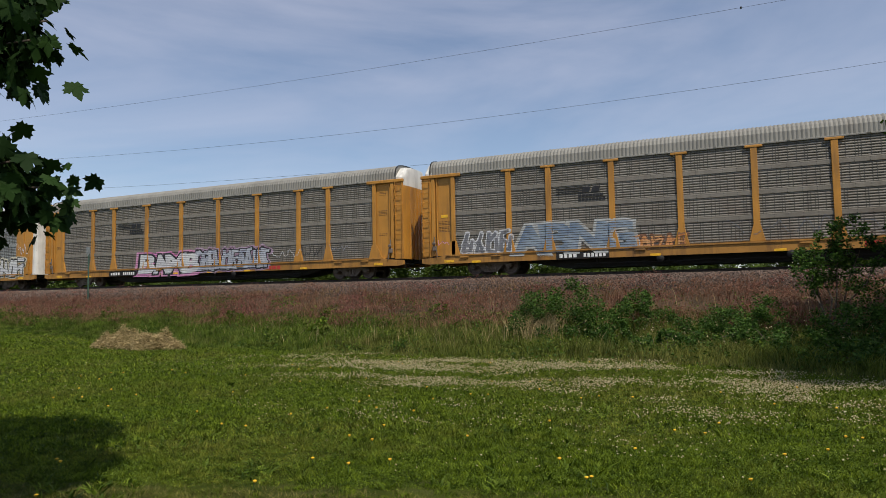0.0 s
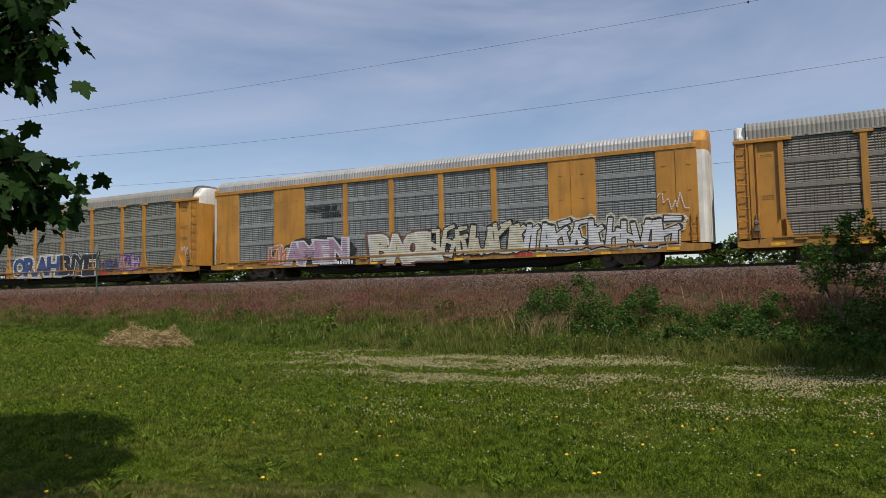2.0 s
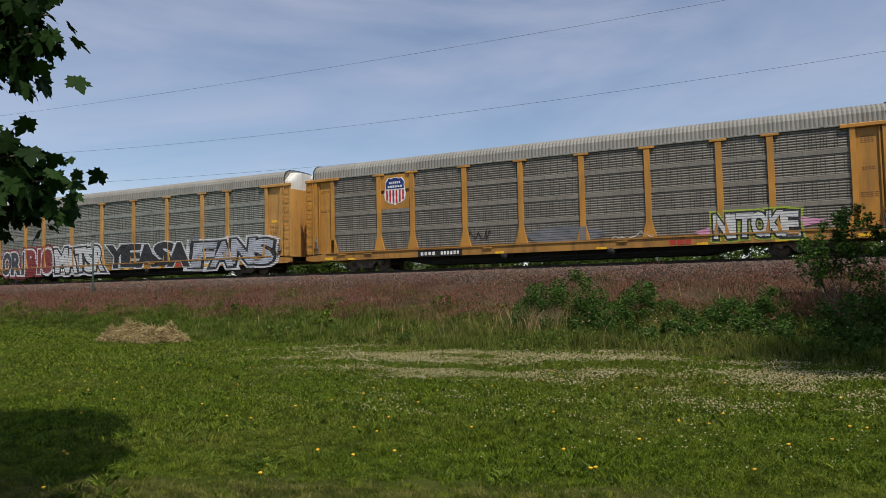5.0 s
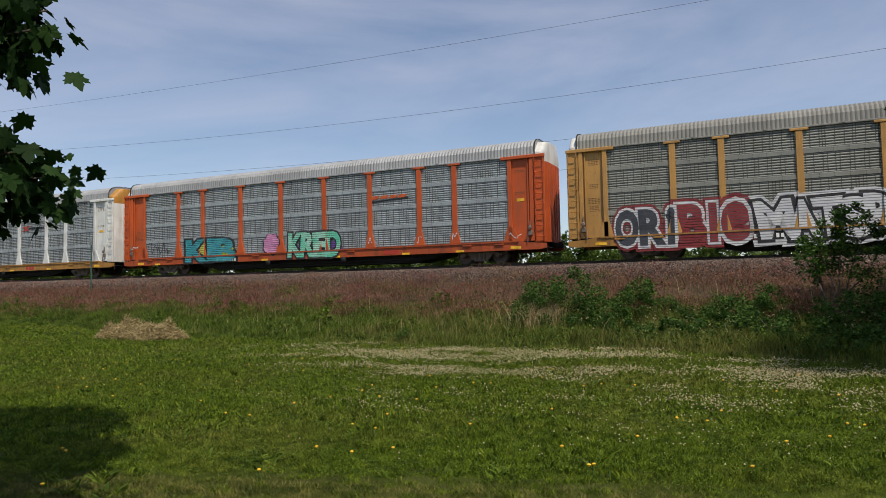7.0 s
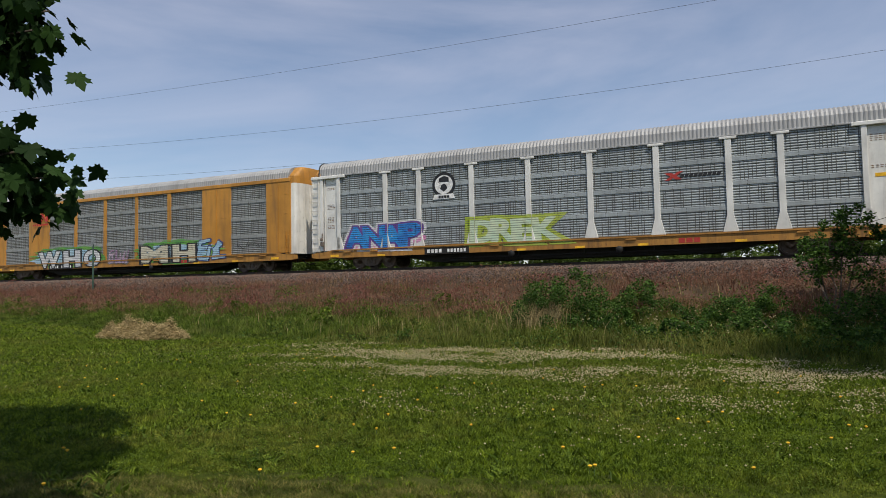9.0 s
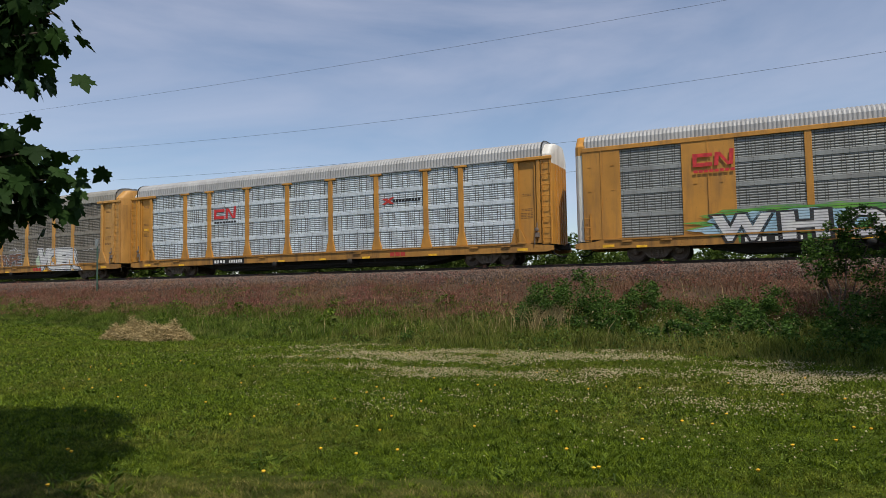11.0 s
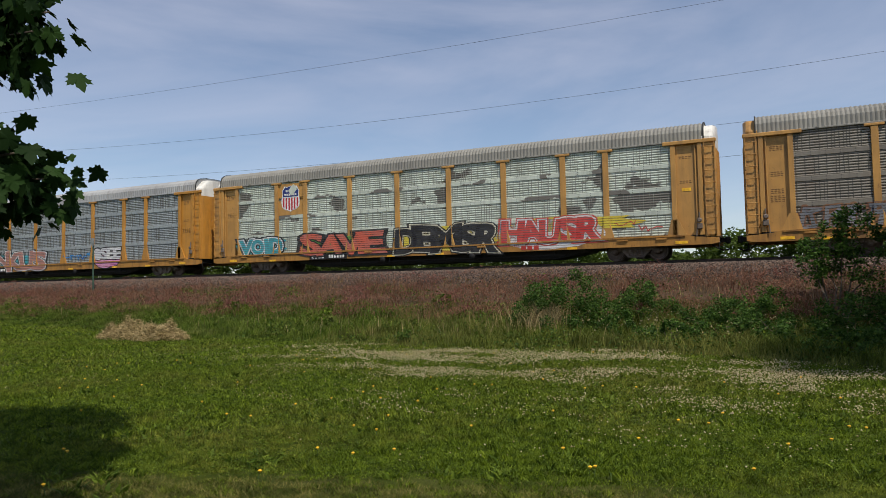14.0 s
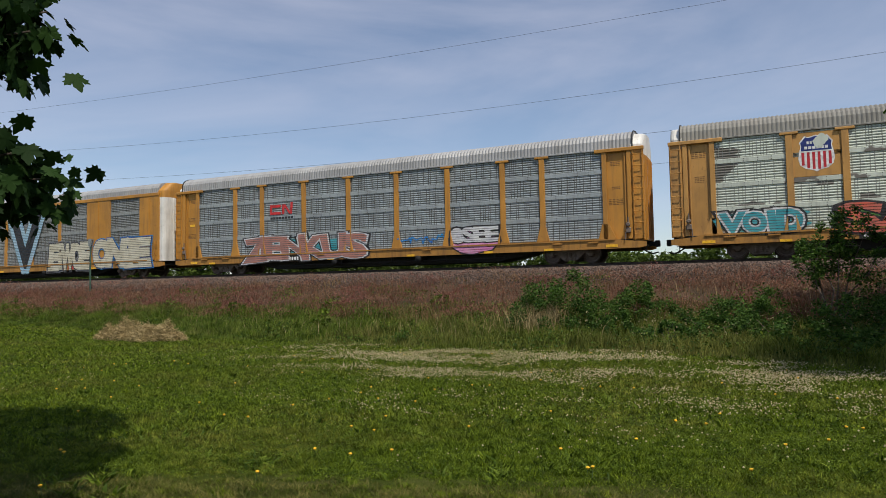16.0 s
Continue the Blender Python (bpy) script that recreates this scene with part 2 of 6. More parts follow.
def height(x, y):
    """The lie of the land: a flat lawn, a verge, the bank and its level top, fields behind."""
    x, y = np.asarray(x, float), np.asarray(y, float)
    z = np.interp(np.where(y > 19, np.clip(rank(x, y) - 1.5, 19, 4000), y), [p[0] for p in PROFILE], [p[1] for p in PROFILE])
    near = np.clip(1 - np.abs(y - 14) / 16, 0, 1)
    bank = np.clip(1 - np.abs(y - 24) / 4.5, 0, 1)
    return z + near * 0.035 * np.sin(x * 0.9 + 1.3 * np.sin(y * 0.5)) * np.cos(y * 0.7) + bank * 0.08 * np.sin(x * 1.7 + y)


rng = np.random.default_rng(7)


def ground_material():
    m, n, l, b = nodes_of("ground_soil_and_turf")
    tc = n.new("ShaderNodeTexCoord")
    wob = n.new("ShaderNodeMath")
    wob.operation = "MULTIPLY_ADD"
    l.new(noisy(n, l, 0.7, 6, 0.6, (1, 1, 1), 0.2, 0.8), wob.inputs[0])
    wob.inputs[1].default_value = 1.6
    square = n.new("ShaderNodeVectorMath")
    square.operation = "DOT_PRODUCT"
    l.new(tc.outputs["Object"], square.inputs[0])
    square.inputs[1].default_value = (NX, NY, 0)
    shift = n.new("ShaderNodeMath")
    shift.inputs[1].default_value = 1.5
    l.new(square.outputs["Value"], shift.inputs[0])
    l.new(shift.outputs[0], wob.inputs[2])
    turf = mixed(n, l, noisy(n, l, 0.6, 8, 0.65), (0.035, 0.052, 0.007), (0.085, 0.11, 0.016))
    turf = mixed(n, l, times(n, l, noisy(n, l, 2.2, 8, 0.7, (1, 1, 1), 0.5, 0.75), 0.5), turf, (0.16, 0.13, 0.06))
    soil = mixed(n, l, noisy(n, l, 1.2, 8, 0.7), (0.06, 0.045, 0.028), (0.13, 0.08, 0.055))
    stone = mixed(n, l, noisy(n, l, 14, 8, 0.8, (1, 1, 1), 0.3, 0.7), (0.03, 0.021, 0.017), (0.11, 0.078, 0.06))

    def step(lo, hi):
        r = n.new("ShaderNodeMapRange")
        r.inputs["From Min"].default_value, r.inputs["From Max"].default_value = lo, hi
        l.new(wob.outputs[0], r.inputs["Value"])
        return r.outputs["Result"]
    c = mixed(n, l, step(25.0, 27.0), turf, soil)
    c = mixed(n, l, step(28.6, 29.4), c, stone)
    c = mixed(n, l, step(36.0, 37.0), c, turf)
    l.new(c, b.inputs["Base Color"])
    b.inputs["Roughness"].default_value, b.inputs["Specular IOR Level"].default_value = 0.95, 0.05
    bumped(n, l, b, noisy(n, l, 18, 6, 0.7), 0.8, 0.03)
    return m


def build_ground():
    xs = np.concatenate([[-3000, -900, -300, -150, -90], np.arange(-62, 16.1, 0.6), [24, 40, 80, 200, 700, 3000]])
    ys = np.concatenate([[-80, -30, -10, 0], np.arange(2, 40.1, 0.4), [44, 50, 60, 90, 200, 600, 1500, 4000]])
    gx, gy = np.meshgrid(xs, ys, indexing="ij")
    v = np.stack([gx, gy, height(gx, gy)], -1).reshape(-1, 3)
    i = (np.arange(len(xs) - 1)[:, None] * len(ys) + np.arange(len(ys) - 1)[None]).ravel()
    a, b, c, d = i, i + len(ys), i + len(ys) + 1, i + 1
    t = np.concatenate([np.stack([a, b, c], 1), np.stack([a, c, d], 1)])
    me = cloud_mesh("ground", v, t, ground_material())
    me.polygons.foreach_set("use_smooth", [True] * len(me.polygons))
    tagged(new("ground", me), "mown green lawn rising to a railway embankment", "ground", kind="structure")


build_ground()


def build_track():
    track = thing("railway_track", "dark steel rails on timber sleepers over grey ballast", "track", kind="structure", at=pose(0, 0, 0, 0, 0, SKEW))
    sec = [(-0.07, 0), (0.07, 0), (0.07, 0.015), (0.012, 0.035), (0.012, 0.12), (0.036, 0.13), (0.036, 0.165), (-0.036, 0.165), (-0.036, 0.13), (-0.012, 0.12), (-0.012, 0.035), (-0.07, 0.015)]
    for side in (-0.753, 0.753):
        bm = bmesh.new()
        ends = [[bm.verts.new((x, TRACK_Y + side + a, RAIL_Z - 0.165 + h)) for a, h in sec] for x in (-420, 330)]
        for k in range(len(sec)):
            j = (k + 1) % len(sec)
            bm.faces.new((ends[0][k], ends[0][j], ends[1][j], ends[1][k]))
        part("rail", bm, RAIL_STEEL, track)
    tie = mesh_of(boxed(-0.11, 0.11, -1.3, 1.3, -0.18, 0, 0.015), "sleeper", TIE_WOOD)
    for k in range(150):
        ob = new("sleeper", tie)
        ob.parent = track
        ob.location = (-66 + k * 0.54, TRACK_Y, RAIL_Z - 0.165)


build_track()

# ---- the auto-rack cars ----
HALF, SIDE, FACE = 13.45, 1.56, 1.47
POSTS = (-8.95, -7.05, -4.23, -1.42, 1.42, 4.23, 7.05, 8.95)
BANDS = (0.25, 0.505, 0.76)


def screen_mesh(w, z0, z1, steel):
    """A bay's wall sheets: ribs over narrow dark slots, upright seams, parted by flat bands."""
    bm = bmesh.new()
    bands = [z0 + (z1 - z0) * k for k in BANDS]
    z, prof = z0, []
    while z < z1 - 0.01:
        near = [q for q in bands if abs(z + 0.05 - q) < 0.13]
        if near:
            top = near[0] + 0.1
            prof += [(z, 0.0, 0), (top, 0.0, 0)]
            z = top
            continue
        prof += [(z, 0.0, 0), (min(z1, z + 0.035), -0.012, 0), (min(z1, z + 0.082), 0.0, 0), (min(z1, z + 0.086), 0.03, 1), (min(z1, z + 0.102), 0.032, 1)]
        z += 0.108
    prof.append((z1, 0.0, 0))
    prof = [p for k, p in enumerate(prof) if k == 0 or p[0] - prof[k - 1][0] > 1e-5]
    rows = [[bm.verts.new((x, -FACE + d, h)) for x in (-w / 2, w / 2)] for h, d, _ in prof]
    for k in range(len(rows) - 1):
        f = bm.faces.new((rows[k][0], rows[k][1], rows[k + 1][1], rows[k + 1][0]))
        f.material_index = 1 if prof[k][2] and prof[k + 1][2] else 0
    return mesh_of(bm, "screen", [steel, FILMED_SLOT if "peeling" in steel.name else SLOT])


def seam_mesh(w, z0, z1, peeling):
    """The upright rows of punched holes and lapped seams in one bay."""
    bm = bmesh.new()
    r = random.Random(int(w * 100))
    cuts = [z0] + [z0 + (z1 - z0) * k for k in BANDS] + [z1]
    for lo, hi in zip(cuts, cuts[1:]):
        x = -w / 2 + 0.1
        while x < w / 2 - 0.08:
            box(bm, x - 0.009, x + 0.009, -FACE - 0.018, -FACE + 0.012, lo + (0.1 if lo > z0 else 0.02), hi - (0.1 if hi < z1 else 0.02))
            x += r.choice((0.1, 0.15, 0.27, 0.32))
    return mesh_of(bm, "seam_grid", FILMED_SLOT if peeling else SEAM)


def band_mesh(w, steel):
    bm = boxed(-w / 2, w / 2, -FACE - 0.03, -FACE + 0.01, -0.1, 0.1, 0.012)
    for k in range(max(3, int(w / 0.45))):
        x = -w / 2 + 0.12 + k * (w - 0.24) / max(2, int(w / 0.45) - 1)
        for z in (-0.05, 0.05):
            box(bm, x - 0.012, x + 0.012, -FACE - 0.04, -FACE - 0.028, z - 0.016, z + 0.016, mat=1)
    return mesh_of(bm, "band", [steel, SEAM])


def roof_mesh(sheet, x_end, eave, top):
    """A bowed roof of cross-wise corrugated sheet."""
    bm = bmesh.new()
    arc = []
    for k in range(13):
        a = math.pi * k / 12
        arc.append((-(SIDE - 0.07) * math.copysign(abs(math.cos(a)) ** 0.55, math.cos(a)), eave + (top - eave) * math.sin(a) ** 0.55))
    xs = []
    n = int(2 * x_end / 0.16)
    for k in range(n):
        x = -x_end + k * 2 * x_end / n
        xs += [(x, 0.0), (x + 0.04, -0.012), (x + 0.08, -0.032), (x + 0.12, -0.012)]
    xs.append((x_end, 0.0))
    rings = []
    for x, d in xs:
        rings.append([bm.verts.new((x, y * (1 + d / SIDE), z + d * (z - eave) / (top - eave))) for y, z in arc])
    for a, b in zip(rings, rings[1:]):
        for i in range(len(arc) - 1):
            bm.faces.new((a[i], a[i + 1], b[i + 1], b[i]))
    for r in (rings[0], rings[-1]):
        bm.faces.new(r)
    return mesh_of(bm, "roof", sheet)


def gasket_mesh(x, eave, top):
    """The dark bent strip that closes a roof's end."""
    bm = bmesh.new()
    rings = []
    for k in range(13):
        a = math.pi * k / 12
        y = -(SIDE - 0.05) * math.copysign(abs(math.cos(a)) ** 0.55, math.cos(a))
        z = eave + (top + 0.02 - eave) * math.sin(a) ** 0.55
        rings.append([bm.verts.new((x + dx, y * q, eave + (z - eave) * q)) for dx, q in ((-0.025, 0.99), (-0.025, 1.008), (0.025, 1.008), (0.025, 0.99))])
    for a, b in zip(rings, rings[1:]):
        for i in range(4):
            bm.faces.new((a[i], a[(i + 1) % 4], b[(i + 1) % 4], b[i]))
    bmesh.ops.recalc_face_normals(bm, faces=bm.faces)
    return mesh_of(bm, "roof_gasket", BLACK)


def post_mesh(steel):
    bm = prism(bmesh.new(), [(-0.29, 1.04), (0.29, 1.04), (0.28, 1.12), (0.125, 1.75), (0.125, 4.9), (-0.125, 4.9), (-0.125, 1.75), (-0.28, 1.12)], -SIDE, -FACE + 0.005)
    bmesh.ops.bevel(bm, geom=[e for e in bm.edges if abs(e.verts[0].co.y - e.verts[1].co.y) < 0.01 and e.verts[0].co.y < -1.52], offset=0.012, segments=1, affect="EDGES")
    return mesh_of(bm, "post", steel)


def ladder(car, steel, x0, x1, z0, z1, n=9):
    """Two stringers with each rung a piece of its own."""
    def rails():
        bm = bmesh.new()
        for x in (x0, x1):
            box(bm, x - 0.012, x + 0.012, -SIDE - 0.03, -SIDE + 0.05, z0, z1)
        box(bm, x0, x1, -SIDE + 0.03, -SIDE + 0.05, z0, z0 + 0.05)
        return mesh_of(bm, "ladder", steel)

    def rung():
        bm = rod(bmesh.new(), (x0, -SIDE - 0.08, 0), (x1, -SIDE - 0.08, 0), 0.016, 6)
        for x in (x0, x1):
            rod(bm, (x, -SIDE - 0.08, 0), (x, -SIDE, 0), 0.014, 5)
        return mesh_of(bm, "rung", steel)
    lad = part("ladder", once(("rails", x0, z1, steel.name), rails), None, car)
    for k in range(n):
        part("rung", once(("rung", x0, steel.name), rung), None, lad).location.z = z0 + (z1 - z0) * (k + 0.5) / n


def end_door_mesh(steel, z0, z1, reach, hood=False):
    """The rounded clamshell doors that close a car's end."""
    bm = bmesh.new()
    rings = []
    for q in ((0.0, 1.0) if not hood else (0.0, 0.42, 0.47, 0.95, 1.0)):
        z = z0 + (z1 - z0) * q
        half = (SIDE - 0.08) * (float(np.interp(q, (0, 0.42, 0.47, 0.95, 1), (1, 1, 0.98, 0.66, 0.6))) if hood else 1.0)
        ring = []
        for k in range(17):
            a = -math.pi / 2 + math.pi * k / 16
            ring.append(bm.verts.new((HALF - 0.55 + (0.55 + reach) * abs(math.cos(a)) ** 0.35, half * math.copysign(abs(math.sin(a)) ** 0.7, math.sin(a)), z)))
        rings.append(ring)
    for a, b in zip(rings, rings[1:]):
        for i in range(16):
            bm.faces.new((a[i], a[i + 1], b[i + 1], b[i]))
    bm.faces.new(rings[-1])
    if not hood:
        for y in (-0.8, -0.35, 0.0, 0.35, 0.8):
            x = HALF - 0.55 + (0.55 + reach) * (1 - (abs(y) / 1.6) ** 3) ** 0.35
            box(bm, x - 0.03, x + 0.035, y - 0.02, y + 0.02, z0 + 0.05, z1 - 0.05)
    bmesh.ops.recalc_face_normals(bm, faces=bm.faces)
    return mesh_of(bm, "end_door", steel)


def wheel_mesh():
    return mesh_of(lathe(bmesh.new(), (0, 0, 0), [(0.10, -0.09), (0.13, -0.085), (0.16, -0.045), (0.33, -0.04), (0.35, -0.075), (0.395, -0.075), (0.40, 0.04), (0.43, 0.045), (0.43, 0.07), (0.34, 0.075), (0.16, 0.04), (0.1, 0.06)], 28), "wheel", TYRE_STEEL, False)


def frame_mesh():
    bm = prism(bmesh.new(), [(-1.08, 0.40), (-1.08, 0.50), (-0.7, 0.58), (-0.5, 0.66), (0.5, 0.66), (0.7, 0.58), (1.08, 0.50), (1.08, 0.40), (0.76, 0.42), (0.62, 0.46), (0.4, 0.22), (0.3, 0.15), (-0.3, 0.15), (-0.4, 0.22), (-0.62, 0.46), (-0.76, 0.42)], -1.10, -0.96)
    for x in (-0.2, 0, 0.2):
        lathe(bm, (x, -1.08, 0.22), [(0.07, 0.0), (0.085, 0.04), (0.07, 0.08), (0.085, 0.12), (0.07, 0.16), (0.085, 0.2), (0.07, 0.24), (0.07, 0.26)], 8, "z")
    for x in (-0.89, 0.89):
        lathe(bm, (x, -1.14, 0.43), [(0.05, -0.02), (0.12, 0.0), (0.13, 0.12), (0.06, 0.13)], 12)
    return mesh_of(bm, "side_frame", GRIME)


def truck(car, x):
    t = part("truck", boxed(x - 0.35, x + 0.35, -1.0, 1.0, 0.32, 0.56, 0.03), GRIME, car)
    for flip in (0, 180):
        f = part("side_frame", once("frame", frame_mesh), None, t)
        f.matrix_basis = pose(x, 0, 0, 0, 0, flip)
        for dx in (-0.89, 0.89):
            w = part("wheel", once("wheel", wheel_mesh), None, t)
            w.matrix_basis = pose(x + dx, -0.76 if not flip else 0.76, 0.425, 0, 0, flip)
    for dx in (-0.89, 0.89):
        a = part("axle", rod(bmesh.new(), (x + dx, -0.9, 0.425), (x + dx, 0.9, 0.425), 0.08, 8), GRIME, t)


def coupler(car, s):
    c = part("coupler", box(boxed(HALF - 0.5, HALF + 0.28, -0.09, 0.09, 0.72, 0.92, 0.02), HALF + 0.16, HALF + 0.36, -0.17, 0.13, 0.68, 0.97, 0.03), BLACK, car)
    bm = bmesh.new()
    pts = [(HALF - 0.35, -0.55, 0.62), (HALF - 0.1, -0.6, 0.45), (HALF + 0.1, -0.5, 0.36), (HALF + 0.32, -0.35, 0.42)]
    for a, b in zip(pts, pts[1:]):
        rod(bm, a, b, 0.035, 6)
    h = part("air_hose", bm, BLACK, car)
    pin = part("cut_lever", rod(rod(bmesh.new(), (HALF - 0.02, -1.4, 0.72), (HALF - 0.02, -0.4, 0.66), 0.018, 5), (HALF - 0.02, -1.4, 0.72), (HALF - 0.02, -1.42, 0.42), 0.018, 5), BLACK, car)
    if s < 0:
        for o in (c, h, pin):
            o.matrix_basis = pose(0, 0, 0, 0, 0, 180)


def underframe(car, steel, sill_label):
    for s in (-1, 1):
        bm = bmesh.new()
        lo, hi = 0.6, 1.04
        prism(bm, [(-HALF, lo + 0.06), (-HALF + 0.3, lo), (HALF - 0.3, lo), (HALF, lo + 0.06), (HALF, hi - 0.16), (HALF - 0.9, hi - 0.1), (HALF - 1.3, hi), (-HALF + 1.3, hi), (-HALF + 0.9, hi - 0.1), (-HALF, hi - 0.16)], s * SIDE, s * (SIDE - 0.12))
        box(bm, -HALF + 1.3, HALF - 1.3, s * (SIDE + 0.045), s * (SIDE - 0.02), hi - 0.07, hi - 0.01)
        if s < 0:
            for x in (-11.2, -9.6, -3.1, 3.1, 9.6, 11.2):
                box(bm, x - 0.22, x + 0.22, -SIDE - 0.06, -SIDE + 0.02, 0.86, 0.93, 0.01)
        part("side_sill", bm, steel, car, sill_label)
    bm = boxed(-HALF + 0.2, HALF - 0.2, -SIDE + 0.1, SIDE - 0.1, 0.80, 1.0)
    prism(bm, [(-HALF + 0.3, 0.80), (-8.4, 0.8), (-8.0, 0.5), (-6.5, 0.22), (6.5, 0.22), (8.0, 0.5), (8.4, 0.8), (HALF - 0.3, 0.8)], -0.85, 0.85)
    part("centre_sill", bm, BLACK, car)
    # Solid dark box added inside the car; its colour stands for unlit space.
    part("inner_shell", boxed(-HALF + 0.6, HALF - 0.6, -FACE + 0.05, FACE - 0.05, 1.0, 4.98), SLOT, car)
    bm = rod(bmesh.new(), (-6, -1.3, 0.38), (7, -1.3, 0.38), 0.03, 6)
    for x in (-5, -2, 1, 4, 6.5):
        box(bm, x - 0.03, x + 0.03, -1.33, -1.27, 0.36, 0.85)
    part("train_pipe", bm, BLACK, car)
    for x in (-2.3, 2.6):
        part("brake_reservoir", lathe(bmesh.new(), (x, -1.15, 0.5), [(0.05, -0.45), (0.16, -0.4), (0.17, 0.4), (0.05, 0.45)], 12), BLACK, car)
    for x in (-10.06, 10.06):
        truck(car, x)
    for s in (-1, 1):
        coupler(car, s)


def reflectors(car, xs):
    for x in xs:
        part("reflector", once("reflector", lambda: mesh_of(boxed(-0.22, 0.22, -SIDE - 0.012, -SIDE, 0.60, 0.70, 0.004), "reflector", REFLECT)), None, car).location = (x, 0, 0)


def number_board(car, x, dark=True):
    """The stencilled mark, as plain bars on a dark plate."""
    if dark:
        p = part("number_board", boxed(x - 1.15, x + 1.2, -SIDE - 0.008, -SIDE, 0.60, 0.92), BLACK, car, "black plate with a white stencilled mark")
    else:
        p = car
    for dx, w in [(-1.0 + k * 0.21, 0.14) for k in range(4)] + [(0.08 + k * 0.17, 0.11) for k in range(6)]:
        bar = once(("bar", w), lambda: mesh_of(boxed(0, w, -SIDE - 0.014, -SIDE - 0.006, 0.67, 0.84), "mark_bar", PALE_INK))
        part("mark_bar", bar, None, p).location.x = x + dx


def bay_of(car, x0, x1, z0, z1, steel):
    w = x1 - x0
    s = part("screen", once(("screen", round(w, 2), z0, z1, steel.name), lambda: screen_mesh(w, z0, z1, steel)), None, car)
    s.location.x = (x0 + x1) / 2
    peeling = "peeling" in steel.name
    tagged(part("seam_grid", once(("seams", round(w, 2), z0, z1, peeling), lambda: seam_mesh(w, z0, z1, peeling)), None, s), kind="stuff")
    for k in BANDS:
        b = part("band", once(("band", round(w, 2), steel.name), lambda: band_mesh(w, steel)), None, s)
        b.location.z = z0 + (z1 - z0) * k


def open_rack(label, steel, paint, roof, sill, hood, door=None):
    """The older build: screens between upright posts, ladders at the ends, a roof set back at its ends."""
    car = thing("autorack_car", label, "railway car", "cars of the freight train")
    underframe(car, sill, "")
    edges = [-11.7, *POSTS, 11.7]
    for a, b in zip(edges, edges[1:]):
        bay_of(car, a, b, 1.06, 5.0, steel)
    for x in POSTS:
        p = part("post", once(("post", paint.name), lambda: post_mesh(paint)), None, car)
        p.location.x = x
        c = part("cap", once(("cap", paint.name), lambda: mesh_of(boxed(-0.33, 0.33, -SIDE - 0.02, -FACE, 4.9, 5.0, 0.015), "cap", paint)), None, p)
    for s in (-1, 1):
        m = pose(0, 0, 0) if s > 0 else Matrix.Diagonal((-1, 1, 1, 1))

        def put(name, key, make, parent=car, label=""):
            def built():
                me = make()
                if s < 0:
                    me.transform(m)
                    me.flip_normals()
                return me
            return part(name, once((key, s, paint.name), built), None, parent, label)
        put("end_panel", "end_panel", lambda: mesh_of(boxed(11.7, 12.95, -FACE + 0.03, -FACE + 0.08, 1.0, 4.98), "end_panel", paint))
        for key, x0, x1 in (("inner_post", 11.66, 11.86), ("panel_rib", 12.6, 12.66), ("outer_post", 12.72, 12.9)):
            put(key, key, lambda: mesh_of(boxed(x0, x1, -SIDE + (0.05 if key == "panel_rib" else 0), -FACE + 0.002, 1.0, 4.93, 0.012), key, paint))
        put("foot_gusset", "gusset", lambda: mesh_of(prism(bmesh.new(), [(11.45, 1.04), (12.2, 1.04), (11.9, 1.7), (11.62, 1.7)], -SIDE, -FACE), "foot_gusset", paint))
        lp = put("ladder_panel", "ladder_panel", lambda: mesh_of(boxed(12.93, 13.43, -SIDE + 0.03, -SIDE + 0.08, 0.95, 4.95, 0.01), "ladder_panel", paint))
        ladder(car, paint, min(s * 12.99, s * 13.38), max(s * 12.99, s * 13.38), 0.95, 4.95, 8)
        put("top_beam", "top_beam", lambda: mesh_of(boxed(11.35, 13.46, -SIDE - 0.04, -FACE, 4.9, 5.06, 0.02), "top_beam", paint))
        put("hand_brake" if s > 0 else "grab_iron", "brake", lambda: mesh_of(rod(rod(lathe(boxed(12.62, 12.84, -SIDE - 0.1, -SIDE, 1.25, 1.5, 0.03), (12.73, -SIDE - 0.12, 1.62), [(0.06, -0.03), (0.1, 0.0), (0.06, 0.03)], 12), (12.73, -SIDE - 0.05, 1.6), (12.73, -SIDE - 0.05, 1.95), 0.03, 6), (12.62, -SIDE - 0.06, 1.3), (12.6, -SIDE - 0.06, 0.95), 0.025, 6), "brake", GRIME))
        dp = door or paint
        d = part("end_door", once(("door", s, dp.name), lambda: turned(end_door_mesh(dp, 0.95, 4.75, 0.0), s)), None, car)
        part("end_hood", once(("hood", s, hood.name), lambda: turned(end_door_mesh(hood, 4.75, 5.74, 0.0, True), s)), None, car, "painted hood over the end doors")
    part("roof", once(("roof", roof.name), lambda: roof_mesh(roof, 12.98, 5.05, 5.92)), None, car, "corrugated metal roof")
    for s in (-1, 1):
        part("roof_rail", boxed(-11.7, 11.7, s * (SIDE - 0.02), s * (FACE - 0.03), 5.0, 5.07, 0.01), roof, car)
    for x in np.arange(-10.8, 11, 2.7):
        part("eave_clip", once(("clip", roof.name), lambda: mesh_of(boxed(-0.05, 0.05, -SIDE, -FACE, 5.04, 5.1), "eave_clip", roof)), None, car).location.x = x
    for s in (-1, 1):
        part("roof_gasket", once(("gasket", s), lambda: gasket_mesh(s * 12.98, 5.05, 5.92)), None, car)
    part("far_wall", boxed(-12.9, 12.9, FACE - 0.03, FACE + 0.05, 1.0, 5.02), steel, car)
    return car


def turned(me, s):
    if s < 0:
        me.transform(pose(0, 0, 0, 0, 0, 180))
    return me


